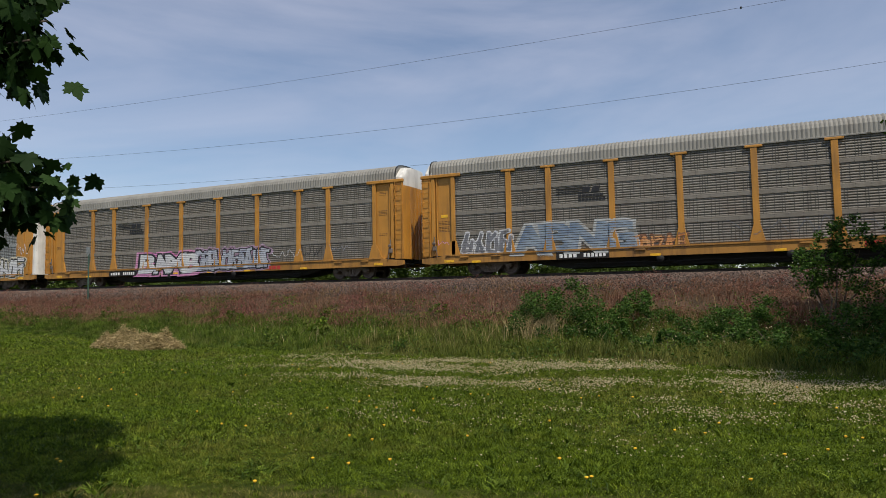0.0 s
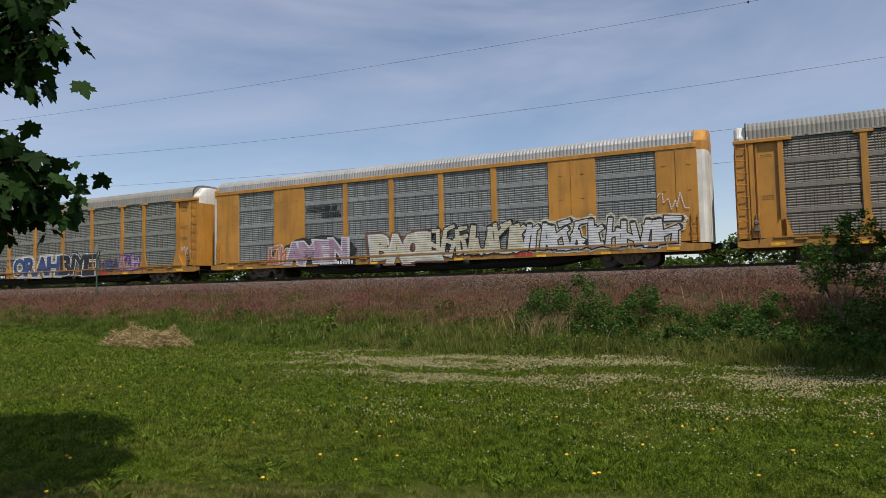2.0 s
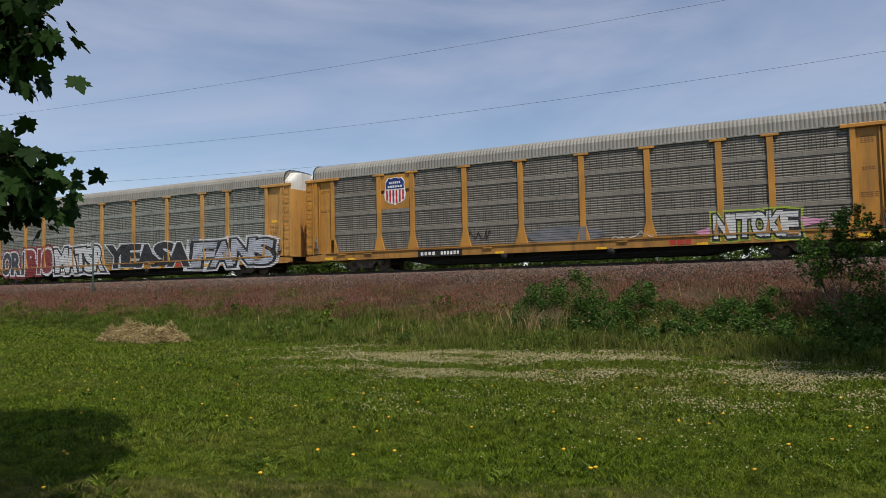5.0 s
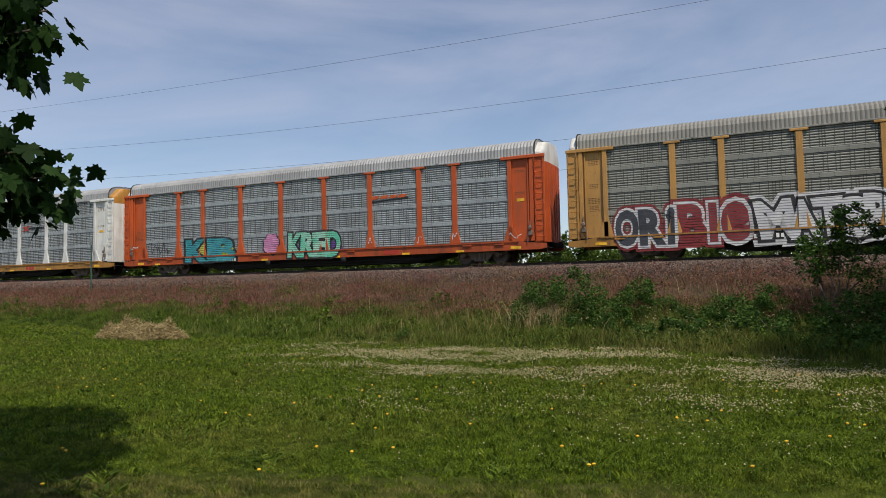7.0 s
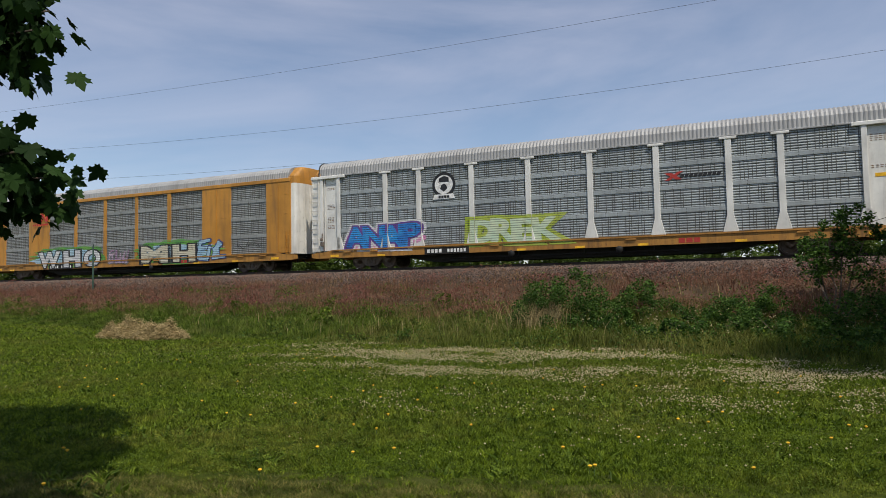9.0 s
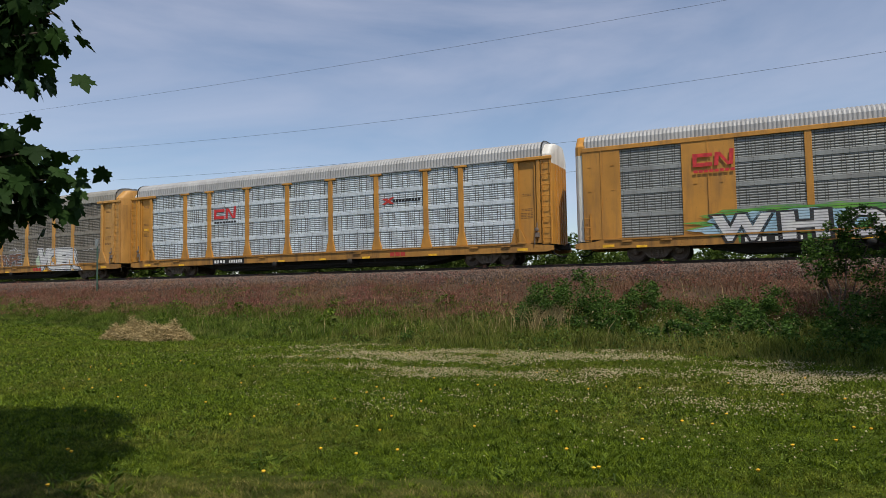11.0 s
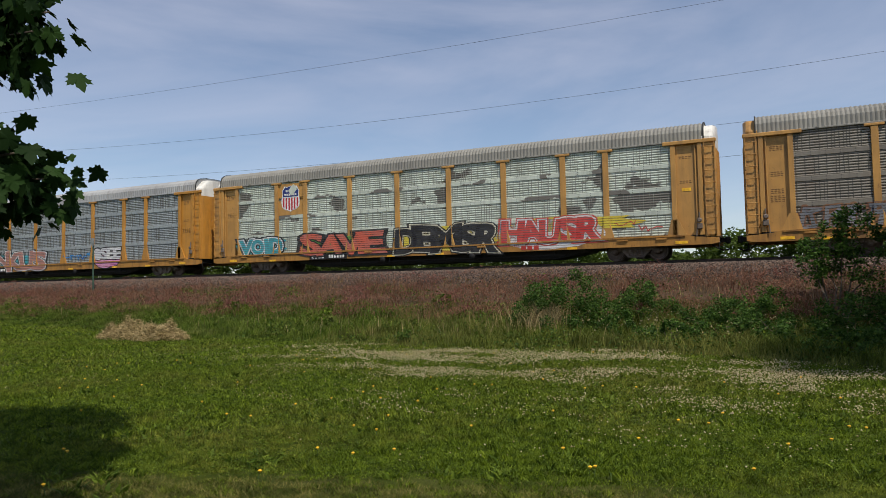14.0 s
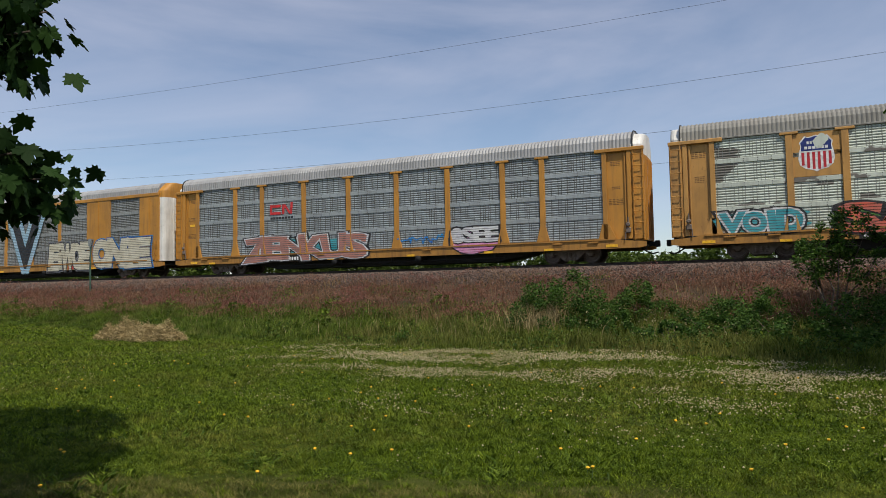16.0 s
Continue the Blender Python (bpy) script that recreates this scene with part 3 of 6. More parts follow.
def closed_rack(label, steel, paint, roof, sill, door):
    """The smooth-sided build: painted wall plates with screens let in, and rounded white end doors."""
    car = thing("autorack_car", label, "railway car", "cars of the freight train")
    underframe(car, sill, "")
    bays = [(-11.42, -8.9), (-6.85, -4.36), (-4.1, -1.61), (-1.35, 1.18), (1.43, 3.92), (4.2, 6.7), (8.85, 11.4)]
    for a, b in bays:
        bay_of(car, a, b, 1.06, 5.0, steel)
    walls = [-13.05] + [v for ab in bays for v in ab] + [13.05]
    for a, b in zip(walls[::2], walls[1::2]):
        bm = boxed(a, b, -SIDE + 0.03, -FACE + 0.03, 1.02, 5.12, 0.012)
        if b - a > 1:
            x = (a + b) / 2
            box(bm, x - 0.02, x + 0.02, -SIDE, -SIDE + 0.04, 1.1, 5.05)
            for z in (3.2, 4.3):
                for dx in (-0.5, 0.5):
                    box(bm, x + dx - 0.07, x + dx + 0.07, -SIDE + 0.01, -SIDE + 0.04, z, z + 0.02)
        part("wall_plate", bm, paint, car)
    part("top_rail", boxed(-13.05, 13.05, -SIDE, -FACE, 5.0, 5.2, 0.015), paint, car)
    for s in (-1, 1):
        d = part("end_door", once(("cdoor", s, door.name), lambda: turned(end_door_mesh(door, 0.95, 4.9, 0.05), s)), None, car, "white rounded end doors")
        part("end_hood", once(("hood2", s, paint.name), lambda: turned(end_door_mesh(paint, 4.9, 5.86, 0.05, True), s)), None, car)
        x = s * 12.75
        ladder(car, paint, min(x, x + s * 0.25), max(x, x + s * 0.25), 0.95, 2.2, 3)
    part("roof", once(("roof2", roof.name), lambda: roof_mesh(roof, 12.95, 5.15, 5.92)), None, car, "corrugated metal roof")
    part("far_wall", boxed(-12.9, 12.9, FACE - 0.03, FACE + 0.05, 1.0, 5.12), steel, car)
    return car


NAVY = plain("navy_paint", (0.02, 0.04, 0.16), 0.5)
RED = plain("red_paint", (0.55, 0.03, 0.03), 0.5)
S = SCREEN
CARS = [
    open_rack("brown-grey auto-rack car with yellow posts and graffiti", S["brown"], YELLOW, ROOF_DULL, SILL_YELLOW, END_WHITE),
    open_rack("grey auto-rack car with yellow posts and pink graffiti", S["brown"], YELLOW, ROOF_DULL, SILL_YELLOW, END_WHITE),
    closed_rack("yellow-walled auto-rack car covered in white graffiti", S["grey"], YELLOW, ROOF_BRIGHT, SILL_YELLOW, END_WHITE),
    open_rack("grey auto-rack car with a shield emblem and blue graffiti", S["olive"], YELLOW, ROOF_DULL, SILL_YELLOW, END_WHITE),
    open_rack("grimy auto-rack car with yellow posts and small graffiti", S["brown"], YELLOW, ROOF_DULL, SILL_YELLOW, END_WHITE, YELLOW),
    open_rack("grey auto-rack car with red and black graffiti", S["olive"], OLD_YELLOW, ROOF_DULL, SILL_YELLOW, END_WHITE),
    open_rack("grey auto-rack car with orange posts and orange sill", S["blue"], ORANGE, ROOF_BRIGHT, SILL_ORANGE, END_WHITE),
    open_rack("silver auto-rack car with white posts and yellow sill", S["blue"], WHITE, ROOF_BRIGHT, SILL_YELLOW, YELLOW, WHITE),
    closed_rack("yellow-walled auto-rack car with green graffiti", S["grey"], YELLOW, ROOF_BRIGHT, SILL_YELLOW, END_WHITE),
    open_rack("bright silver auto-rack car with yellow posts", S["silver"], YELLOW, ROOF_BRIGHT, SILL_YELLOW, END_WHITE),
    open_rack("brown auto-rack car with a red square sign", S["brown"], OLD_YELLOW, ROOF_DULL, SILL_YELLOW, OLD_YELLOW),
    open_rack("peeling pale green auto-rack car with bold graffiti", S["peeling"], OLD_YELLOW, ROOF_DULL, SILL_YELLOW, END_WHITE),
    open_rack("blue-grey auto-rack car with yellow posts", S["blue"], YELLOW, ROOF_BRIGHT, SILL_YELLOW, END_WHITE),
    closed_rack("yellow-walled auto-rack car with a large pale letter", S["grey"], YELLOW, ROOF_BRIGHT, SILL_YELLOW, END_WHITE)]
SPEED, SPACING, START = 20.95, 27.9, -1.28


def car_rows(k):
    """An even run that stops dead with the picture at 15.2 s; the film's own small unevenness comes on top."""
    stops = [t * 0.5 for t in range(31)] + [15.2, 15.233, 15.5, 16.0]
    uneven = {1.0: -0.05, 1.5: -0.1, 2.0: -0.15, 2.5: -0.25, 3.0: -0.38, 3.5: -0.45, 4.0: -0.35, 4.5: -0.3, 5.0: -0.25, 5.5: -0.2, 6.0: -0.15, 6.5: -0.1}
    turn = pose(0, 0, 0, 0, 0, SKEW)
    return [(t, turn @ pose(START + SPEED * min(t, 15.2) + uneven.get(t, 0.0) - SPACING * k, TRACK_Y, RAIL_Z)) for t in stops]

# ---- what is painted on the cars ----


def spray(name, a, b, holes=0.6, tall=1.2):
    """Spray paint over the ribbed sheet: two shades that drift into each other, thin at the slots."""
    m, n, l, bs = nodes_of(name)
    f = noisy(n, l, 1.4, 4, 0.6, (1, 1, tall), 0.38, 0.62)
    c = mixed(n, l, f, a, b)
    c = mixed(n, l, times(n, l, noisy(n, l, 5, 6, 0.7, (1, 1, 0.5), 0.5, 0.75), 0.3), c, (0.16, 0.14, 0.11))
    l.new(c, bs.inputs["Base Color"])
    bs.inputs["Roughness"].default_value = 0.55
    if holes:
        tc, sp = n.new("ShaderNodeTexCoord"), n.new("ShaderNodeSeparateXYZ")
        l.new(tc.outputs["Object"], sp.inputs["Vector"])
        k = n.new("ShaderNodeMath")
        k.operation = "SUBTRACT"
        l.new(sp.outputs["Z"], k.inputs[0])
        k.inputs[1].default_value = 1.06
        p = n.new("ShaderNodeMath")
        p.operation = "PINGPONG"
        l.new(k.outputs[0], p.inputs[0])
        p.inputs[1].default_value = 0.054
        r = n.new("ShaderNodeMapRange")
        r.inputs["From Min"].default_value, r.inputs["From Max"].default_value = 0.033, 0.041
        r.inputs["To Max"].default_value = holes
        l.new(p.outputs[0], r.inputs["Value"])
        t, mx = n.new("ShaderNodeBsdfTransparent"), n.new("ShaderNodeMixShader")
        l.new(r.outputs["Result"], mx.inputs["Fac"])
        l.new(bs.outputs["BSDF"], mx.inputs[1])
        l.new(t.outputs["BSDF"], mx.inputs[2])
        l.new(mx.outputs["Shader"], n["Material Output"].inputs["Surface"])
    return m


SP = {
    "white": spray("white_spray", (0.72, 0.72, 0.70), (0.58, 0.58, 0.60)),
    "cream": spray("cream_spray", (0.66, 0.62, 0.48), (0.55, 0.50, 0.36)),
    "black": spray("black_spray", (0.014, 0.013, 0.015), (0.028, 0.026, 0.028), 0.35),
    "navy": spray("navy_spray", (0.018, 0.03, 0.13), (0.04, 0.09, 0.26)),
    "silver": spray("silver_spray", (0.50, 0.52, 0.56), (0.34, 0.36, 0.42)),
    "pink": spray("pink_spray", (0.62, 0.20, 0.42), (0.70, 0.36, 0.52)),
    "mauve": spray("mauve_spray", (0.34, 0.20, 0.30), (0.50, 0.38, 0.46)),
    "purple": spray("purple_spray", (0.10, 0.04, 0.22), (0.16, 0.07, 0.32)),
    "faded_blue": spray("faded_blue_spray", (0.30, 0.36, 0.42), (0.16, 0.22, 0.30), 0.85),
    "faded_white": spray("faded_white_spray", (0.56, 0.57, 0.55), (0.40, 0.40, 0.38), 0.8),
    "red": spray("red_spray", (0.50, 0.035, 0.03), (0.56, 0.10, 0.08)),
    "maroon": spray("maroon_spray", (0.20, 0.02, 0.025), (0.27, 0.035, 0.035)),
    "coral": spray("coral_spray", (0.62, 0.12, 0.07), (0.50, 0.15, 0.11)),
    "dusty": spray("dusty_coral_spray", (0.46, 0.20, 0.15), (0.33, 0.16, 0.13), 0.7),
    "orange": spray("orange_spray", (0.62, 0.24, 0.07), (0.66, 0.42, 0.20)),
    "yellow": spray("yellow_spray", (0.66, 0.55, 0.06), (0.60, 0.45, 0.05)),
    "green": spray("green_spray", (0.07, 0.26, 0.05), (0.15, 0.36, 0.06)),
    "lime": spray("lime_spray", (0.34, 0.44, 0.03), (0.44, 0.50, 0.10)),
    "mint": spray("mint_spray", (0.12, 0.56, 0.36), (0.42, 0.66, 0.52)),
    "pale": spray("pale_green_spray", (0.50, 0.64, 0.48), (0.60, 0.66, 0.46)),
    "teal": spray("teal_spray", (0.03, 0.26, 0.30), (0.07, 0.36, 0.40)),
    "blue": spray("blue_spray", (0.03, 0.30, 0.66), (0.02, 0.13, 0.44)),
    "sky": spray("sky_blue_spray", (0.28, 0.47, 0.60), (0.40, 0.56, 0.66)),
    "grey": spray("grey_spray", (0.14, 0.15, 0.17), (0.22, 0.22, 0.23), 0.7),
    "slate": spray("slate_spray", (0.03, 0.033, 0.042), (0.055, 0.058, 0.07), 0.4),
    "rust": spray("rust_spray", (0.16, 0.07, 0.04), (0.24, 0.12, 0.06), 0.7)}


def lettering(text, x0, x1, z0, z1, fat, wild=0.0, seed=1, overlap=1.12):
    """Letters stretched to fill a strip of wall, each with its own tilt."""
    r = random.Random(seed)
    wide = {"i": 0.55, "I": 0.55, "M": 1.25, "W": 1.35, " ": 0.4}
    unit, polys, at = (x1 - x0) / sum(wide.get(ch, 1.0) for ch in text), [], x0
    for rank, ch in enumerate(text):
        letter = []
        cell = unit * wide.get(ch, 1.0)
        at += cell
        tilt, lift, grow, turn = r.uniform(-wild, wild), r.uniform(-wild, wild) * 0.3, 1 + r.uniform(0, wild) * 0.4, r.uniform(-wild, wild) * 0.35
        if ch == " ":
            continue
        pts, _ = glyph(ch, 0.03)
        xs, ys = [p[0] for p in pts], [p[1] for p in pts]
        bx, by = (min(xs) + max(xs)) / 2, (min(ys) + max(ys)) / 2
        w = max(0.35, max(xs) - min(xs)) if ch in "iIl." else max(xs) - min(xs)
        h = max(ys) - min(ys) if ch not in "." else 0.8
        if ch.islower():
            by, h = by - 0.0, h
        sx, sz = cell * overlap / w, (z1 - z0) / h * grow
        pts, faces = glyph(ch, fat)
        cx, cz = at - cell / 2, (z0 + z1) / 2 + lift * (z1 - z0)
        for f in faces:
            q = []
            for k in f:
                u, v = (pts[k][0] - bx) * sx, (pts[k][1] - by) * sz
                u *= 0.94 + wild * 3.2 * (v / (z1 - z0)) ** 2
                q.append((cx + u * math.cos(turn) - v * math.sin(turn) + tilt * v, cz + u * math.sin(turn) + v * math.cos(turn)))
            letter.append((q, 0.0011 * (rank % 8)))
        polys.append(letter)
    return polys


def strokes(x0, x1, z0, z1, fat, seed, cell=0.62):
    """Angular interlocking bars and arrows that read as writing but spell nothing."""
    r = random.Random(seed)
    polys = []
    n = max(2, int((x1 - x0) / cell))
    w, h = (x1 - x0) / n, z1 - z0

    def bar(ax, az, bx, bz, t):
        d = Vector((bx - ax, bz - az)).normalized()
        s = Vector((-d.y, d.x)) * (t / 2 + fat)
        e = d * fat
        a, b = Vector((ax, az)) - e, Vector((bx, bz)) + e
        polys.append(([tuple(a - s), tuple(b - s * 0.8), tuple(b + e * 1.2), tuple(b + s * 0.8), tuple(a + s)], 0.0004 * (len(polys) % 24)))
    for i in range(n):
        x = x0 + w * i
        t = h * r.uniform(0.16, 0.25)
        a = r.uniform(0.05, 0.3) * w
        bar(x + a, z0 + 0.06 * h, x + a + r.uniform(-0.2, 0.45) * w, z1 - r.uniform(0, 0.15) * h, t)
        m = z0 + h * r.uniform(0.35, 0.65)
        bar(x + a, m, x + w * r.uniform(0.8, 1.15), m + h * r.uniform(-0.35, 0.4), t * 0.9)
        bar(x + w * r.uniform(0.6, 0.95), z0 + r.uniform(0.0, 0.1) * h, x + w * r.uniform(0.4, 1.1), z0 + h * r.uniform(0.55, 0.95), t * 0.9)
        if r.random() < 0.6:
            bar(x + w * 0.2, z0 + 0.1 * h, x + w * r.uniform(0.8, 1.2), z0 + h * r.uniform(0.0, 0.2), t * 0.8)
        if r.random() < 0.5:
            bar(x + w * 0.3, z1 - 0.12 * h, x + w * r.uniform(0.9, 1.25), z1 - h * r.uniform(-0.05, 0.2), t * 0.8)
    return polys


def blob(cx, cz, rx, rz, seed, points=26, rough=0.16):
    r = random.Random(seed)
    return [[(cx + math.cos(k) * rx * f, cz + math.sin(k) * rz * f) for k, f in ((2 * math.pi * i / points, 1 - rough * r.random()) for i in range(points))]]


def scrawl(x0, x1, z0, z1, seed, thick=0.022, n=None):
    """A quick thin marker scribble."""
    r = random.Random(seed)
    n = n or int(max(5, (x1 - x0) / 0.10))
    pts = [Vector((x0 + (x1 - x0) * i / n + r.uniform(-0.06, 0.06), r.uniform(z0, z1))) for i in range(n + 1)]
    polys = []
    for a, b in zip(pts, pts[1:]):
        d = (b - a).normalized() if (b - a).length > 1e-4 else Vector((1, 0))
        s = Vector((-d.y, d.x)) * thick / 2
        polys.append(([tuple(a - s), tuple(b - s), tuple(b + s), tuple(a + s)], 0.0004 * (len(polys) % 20)))
    return polys


def on_wall(polys, lift, smooth_side=False):
    """Lays flat polygons on the car's near side: on the posts, the sill or the screens, whichever is there."""
    bm = bmesh.new()
    for q in polys:
        q, rise = q if isinstance(q, tuple) else (q, 0.0)
        bm.faces.new([bm.verts.new((x, rise, z)) for x, z in q])
    if not smooth_side and len(bm.verts):
        xs = [v.co.x for v in bm.verts]
        cuts = [((0, 0, 1.05), (0, 0, 1))]
        for p in POSTS + (-11.83, 11.83):
            for e in (-0.14, 0.14):
                if min(xs) < p + e < max(xs):
                    cuts.append(((p + e, 0, 0), (1, 0, 0)))
        for co, no in cuts:
            bmesh.ops.bisect_plane(bm, geom=bm.verts[:] + bm.edges[:] + bm.faces[:], plane_co=co, plane_no=no)
    verts, faces = [], []
    for f in bm.faces:
        c = f.calc_center_median()
        proud = smooth_side or c.z < 1.05 or abs(c.x) > 11.69 or any(abs(c.x - p) < 0.14 for p in POSTS)
        y = -(SIDE + 0.005 if proud else FACE + 0.034) - lift - c.y
        faces.append(list(range(len(verts), len(verts) + len(f.verts))))
        verts += [(v.co.x, y, v.co.z) for v in f.verts]
    bm.free()
    me = bpy.data.meshes.new("paint")
    me.from_pydata(verts, [], faces)
    return me


def sprayed(car, layers, label, smooth_side=False):
    """One painting: the first layer is the part, further layers are its sub-parts."""
    top = None
    for k, (name, polys, mat) in enumerate(layers):
        me = on_wall(polys, 0.002 + 0.0105 * k, smooth_side)
        me.materials.append(mat)
        ob = part(name, me, None, top or car, label if top is None else "")
        top = top or ob


def piece(car, text, x0, x1, z0, z1, fill, edge, halo=None, label="spray-painted letters", wild=0.15, seed=3, fat=0.05, rim=0.06, smooth_side=False, overlap=1.1):
    weights = [("letter_edge", fat + rim, edge, 0.0125), ("letter_fill", fat, fill, 0.023)]
    if halo:
        weights.insert(0, ("letter_halo", fat + rim * 2, halo, 0.002))
    sets = [lettering(text, x0, x1, z0, z1, round(w, 3), wild, seed, overlap) for _, w, _, _ in weights]
    for layers in zip(*sets):
        top = None
        for (name, _, colour, lift), polys in zip(weights, layers):
            me = on_wall(polys, lift, smooth_side)
            me.materials.append(SP[colour])
            ob = part(name if top else "spray_letter", me, None, top or car, "" if top else label)
            top = top or ob


def cut_up(polys, count):
    """Shares out bars that follow one another into a number of letter groups."""
    step = max(1, len(polys) // count)
    return [polys[k:k + step] for k in range(0, len(polys), step)]


def wild_piece(car, x0, x1, z0, z1, fill, edge, halo=None, label="spray-painted wild lettering", seed=5, cell=0.62, smooth_side=False):
    weights = [("letter_edge", 0.06, edge, 0.0125), ("letter_fill", 0.0, fill, 0.023)]
    if halo:
        weights.insert(0, ("letter_halo", 0.13, halo, 0.002))
    count = max(2, int((x1 - x0) / cell))
    sets = [cut_up(strokes(x0, x1, z0, z1, w, seed, cell), count) for _, w, _, _ in weights]
    for layers in zip(*sets):
        top = None
        for (name, _, colour, lift), polys in zip(weights, layers):
            me = on_wall(polys, lift, smooth_side)
            me.materials.append(SP[colour])
            ob = part(name if top else "spray_letter", me, None, top or car, "" if top else label)
            top = top or ob


def tag(car, x0, x1, z0, z1, col, seed, thick=0.03):
    sprayed(car, [("tag", scrawl(x0, x1, z0, z1, seed, thick), SP[col])], "thin scribbled tag")


def flat_plate(name, outline, y0, depth, material, parent, label=""):
    return part(name, prism(bmesh.new(), outline, y0 - depth, y0), material, parent, label)


EMBLEM_WHITE, EMBLEM_RED, EMBLEM_BLUE = plain("emblem_white", (0.72, 0.71, 0.68), 0.5), plain("emblem_red", (0.45, 0.02, 0.03), 0.5), plain("emblem_blue", (0.015, 0.03, 0.16), 0.5)
SIGN_RED = painted("red_sign_paint", (0.48, 0.035, 0.025), wear=0.25, streak=0.25)


def shield(car, worn=False):
    """A yellow plate with a striped shield; the words on it are plain bars."""
    y = -FACE - 0.03
    plate = part("emblem_plate", boxed(-8.85, -7.15, y, -FACE + 0.01, 3.15, 4.93, 0.01), OLD_YELLOW if worn else YELLOW, car, "yellow plate with a blue, red and white shield")
    cx = -8.02

    def outline(s, z0=3.33, z1=4.80):
        h, m = (z1 - z0) / 2, (z0 + z1) / 2
        half = [(0.0, 1.0), (0.22, 0.94), (0.45, 0.9), (0.62, 0.98), (0.93, 0.62), (0.86, 0.4), (0.94, 0.1), (1.0, -0.25), (0.92, -0.6), (0.6, -0.82), (0.2, -0.9), (0.0, -1.0)]
        return [(cx + a * 0.62 * s, m + b * h * s) for a, b in half] + [(cx - a * 0.62 * s, m + b * h * s) for a, b in half[-2:0:-1]]
    flat_plate("shield", outline(1.0), y, 0.006, EMBLEM_WHITE, plate)
    flat_plate("shield_top", [p for p in outline(0.93) if p[1] > 4.1] and [(cx - 0.53, 4.18), (cx + 0.53, 4.18), (cx + 0.50, 4.36), (cx + 0.53, 4.5), (cx + 0.35, 4.73), (cx + 0.25, 4.69), (cx, 4.76), (cx - 0.25, 4.69), (cx - 0.35, 4.73), (cx - 0.53, 4.5), (cx - 0.50, 4.36)], y - 0.006, 0.004, EMBLEM_BLUE, plate)
    for k in range(6):
        x = cx - 0.46 + k * 0.184
        low = 3.42 + 0.22 * (abs(x - cx) / 0.5) ** 2
        flat_plate("stripe", [(x - 0.048, low), (x + 0.048, low), (x + 0.048, 4.12), (x - 0.048, 4.12)], y - 0.006, 0.004, EMBLEM_RED, plate)
    for z, w in ((4.50, 0.33), (4.30, 0.42)):
        bm = bmesh.new()
        for k in range(6):
            x = cx - w + k * (2 * w) / 6
            box(bm, x + 0.015, x + 2 * w / 6 - 0.02, y - 0.014, y - 0.010, z - 0.055, z + 0.055)
        part("word_bar", bm, EMBLEM_WHITE, plate)
    if worn:
        flat_plate("worn_patch", blob(cx + 0.15, 4.55, 0.3, 0.32, 4, 18, 0.4)[0], y - 0.015, 0.003, S["peeling"], plate)


def word_bars(car, name, x0, x1, z0, z1, letters, material, slant=0.0, y=-FACE - 0.026, label="", parent=None):
    """A name that is not spelled out: blocks of its size and colour."""
    bm = bmesh.new()
    w = (x1 - x0) / letters
    for k in range(letters):
        a, b = x0 + k * w + 0.12 * w, x0 + (k + 1) * w - 0.08 * w
        prism(bm, [(a, z0), (b, z0), (b + slant, z1), (a + slant, z1)], y - 0.006, y)
    part(name, bm, material, parent or car, label)


def striped_emblem(car):
    """Black rules, a slanting block pair and two rows of bars."""
    bm = bmesh.new()
    for k in range(4):
        z = 3.60 + 0.075 * k
        prism(bm, [(-6.7 - 0.0 * k, z), (-5.55 + 0.05 * k, z), (-5.53 + 0.05 * k, z + 0.035), (-6.7, z + 0.035)], -FACE - 0.034, -FACE - 0.026)
    part("emblem", bm, INK, car, "black striped railway emblem")
    word_bars(car, "word_bar", -5.6, -4.75, 3.60, 3.86, 2, INK, 0.08)
    word_bars(car, "word_bar", -5.7, -4.6, 3.40, 3.52, 7, INK)
    word_bars(car, "word_bar", -5.7, -4.5, 3.22, 3.34, 8, INK)


def worm_emblem(car, x, z, s, below=True, smooth_side=False):
    """A red squared hook and a slanting zigzag, with a row of bars."""
    y = -(SIDE if smooth_side else FACE) - 0.03
    t = 0.16 * s
    bm = bmesh.new()
    for a, b, c, d in ((0, 0.75, 0.56 - t, 0.56), (0, t, t, 0.56 - t), (0, 0.75, 0, t)):
        box(bm, x + a * s, x + b * s, y - 0.006, y, z + c * s, z + d * s)
    prism(bm, [(x + 0.82 * s, z), (x + 0.98 * s, z), (x + 1.02 * s, z + 0.56 * s), (x + 0.86 * s, z + 0.56 * s)], y - 0.006, y)
    prism(bm, [(x + 0.92 * s, z + 0.56 * s), (x + 1.06 * s, z + 0.56 * s), (x + 1.46 * s, z), (x + 1.32 * s, z)], y - 0.008, y - 0.002)
    prism(bm, [(x + 1.36 * s, z), (x + 1.52 * s, z), (x + 1.58 * s, z + 0.66 * s), (x + 1.42 * s, z + 0.66 * s)], y - 0.006, y)
    part("emblem", bm, RED, car, "red angular railway emblem")
    if below:
        word_bars(car, "word_bar", x, x + 1.6 * s, z - 0.26, z - 0.14, 8, INK if not smooth_side else RED, y=y)


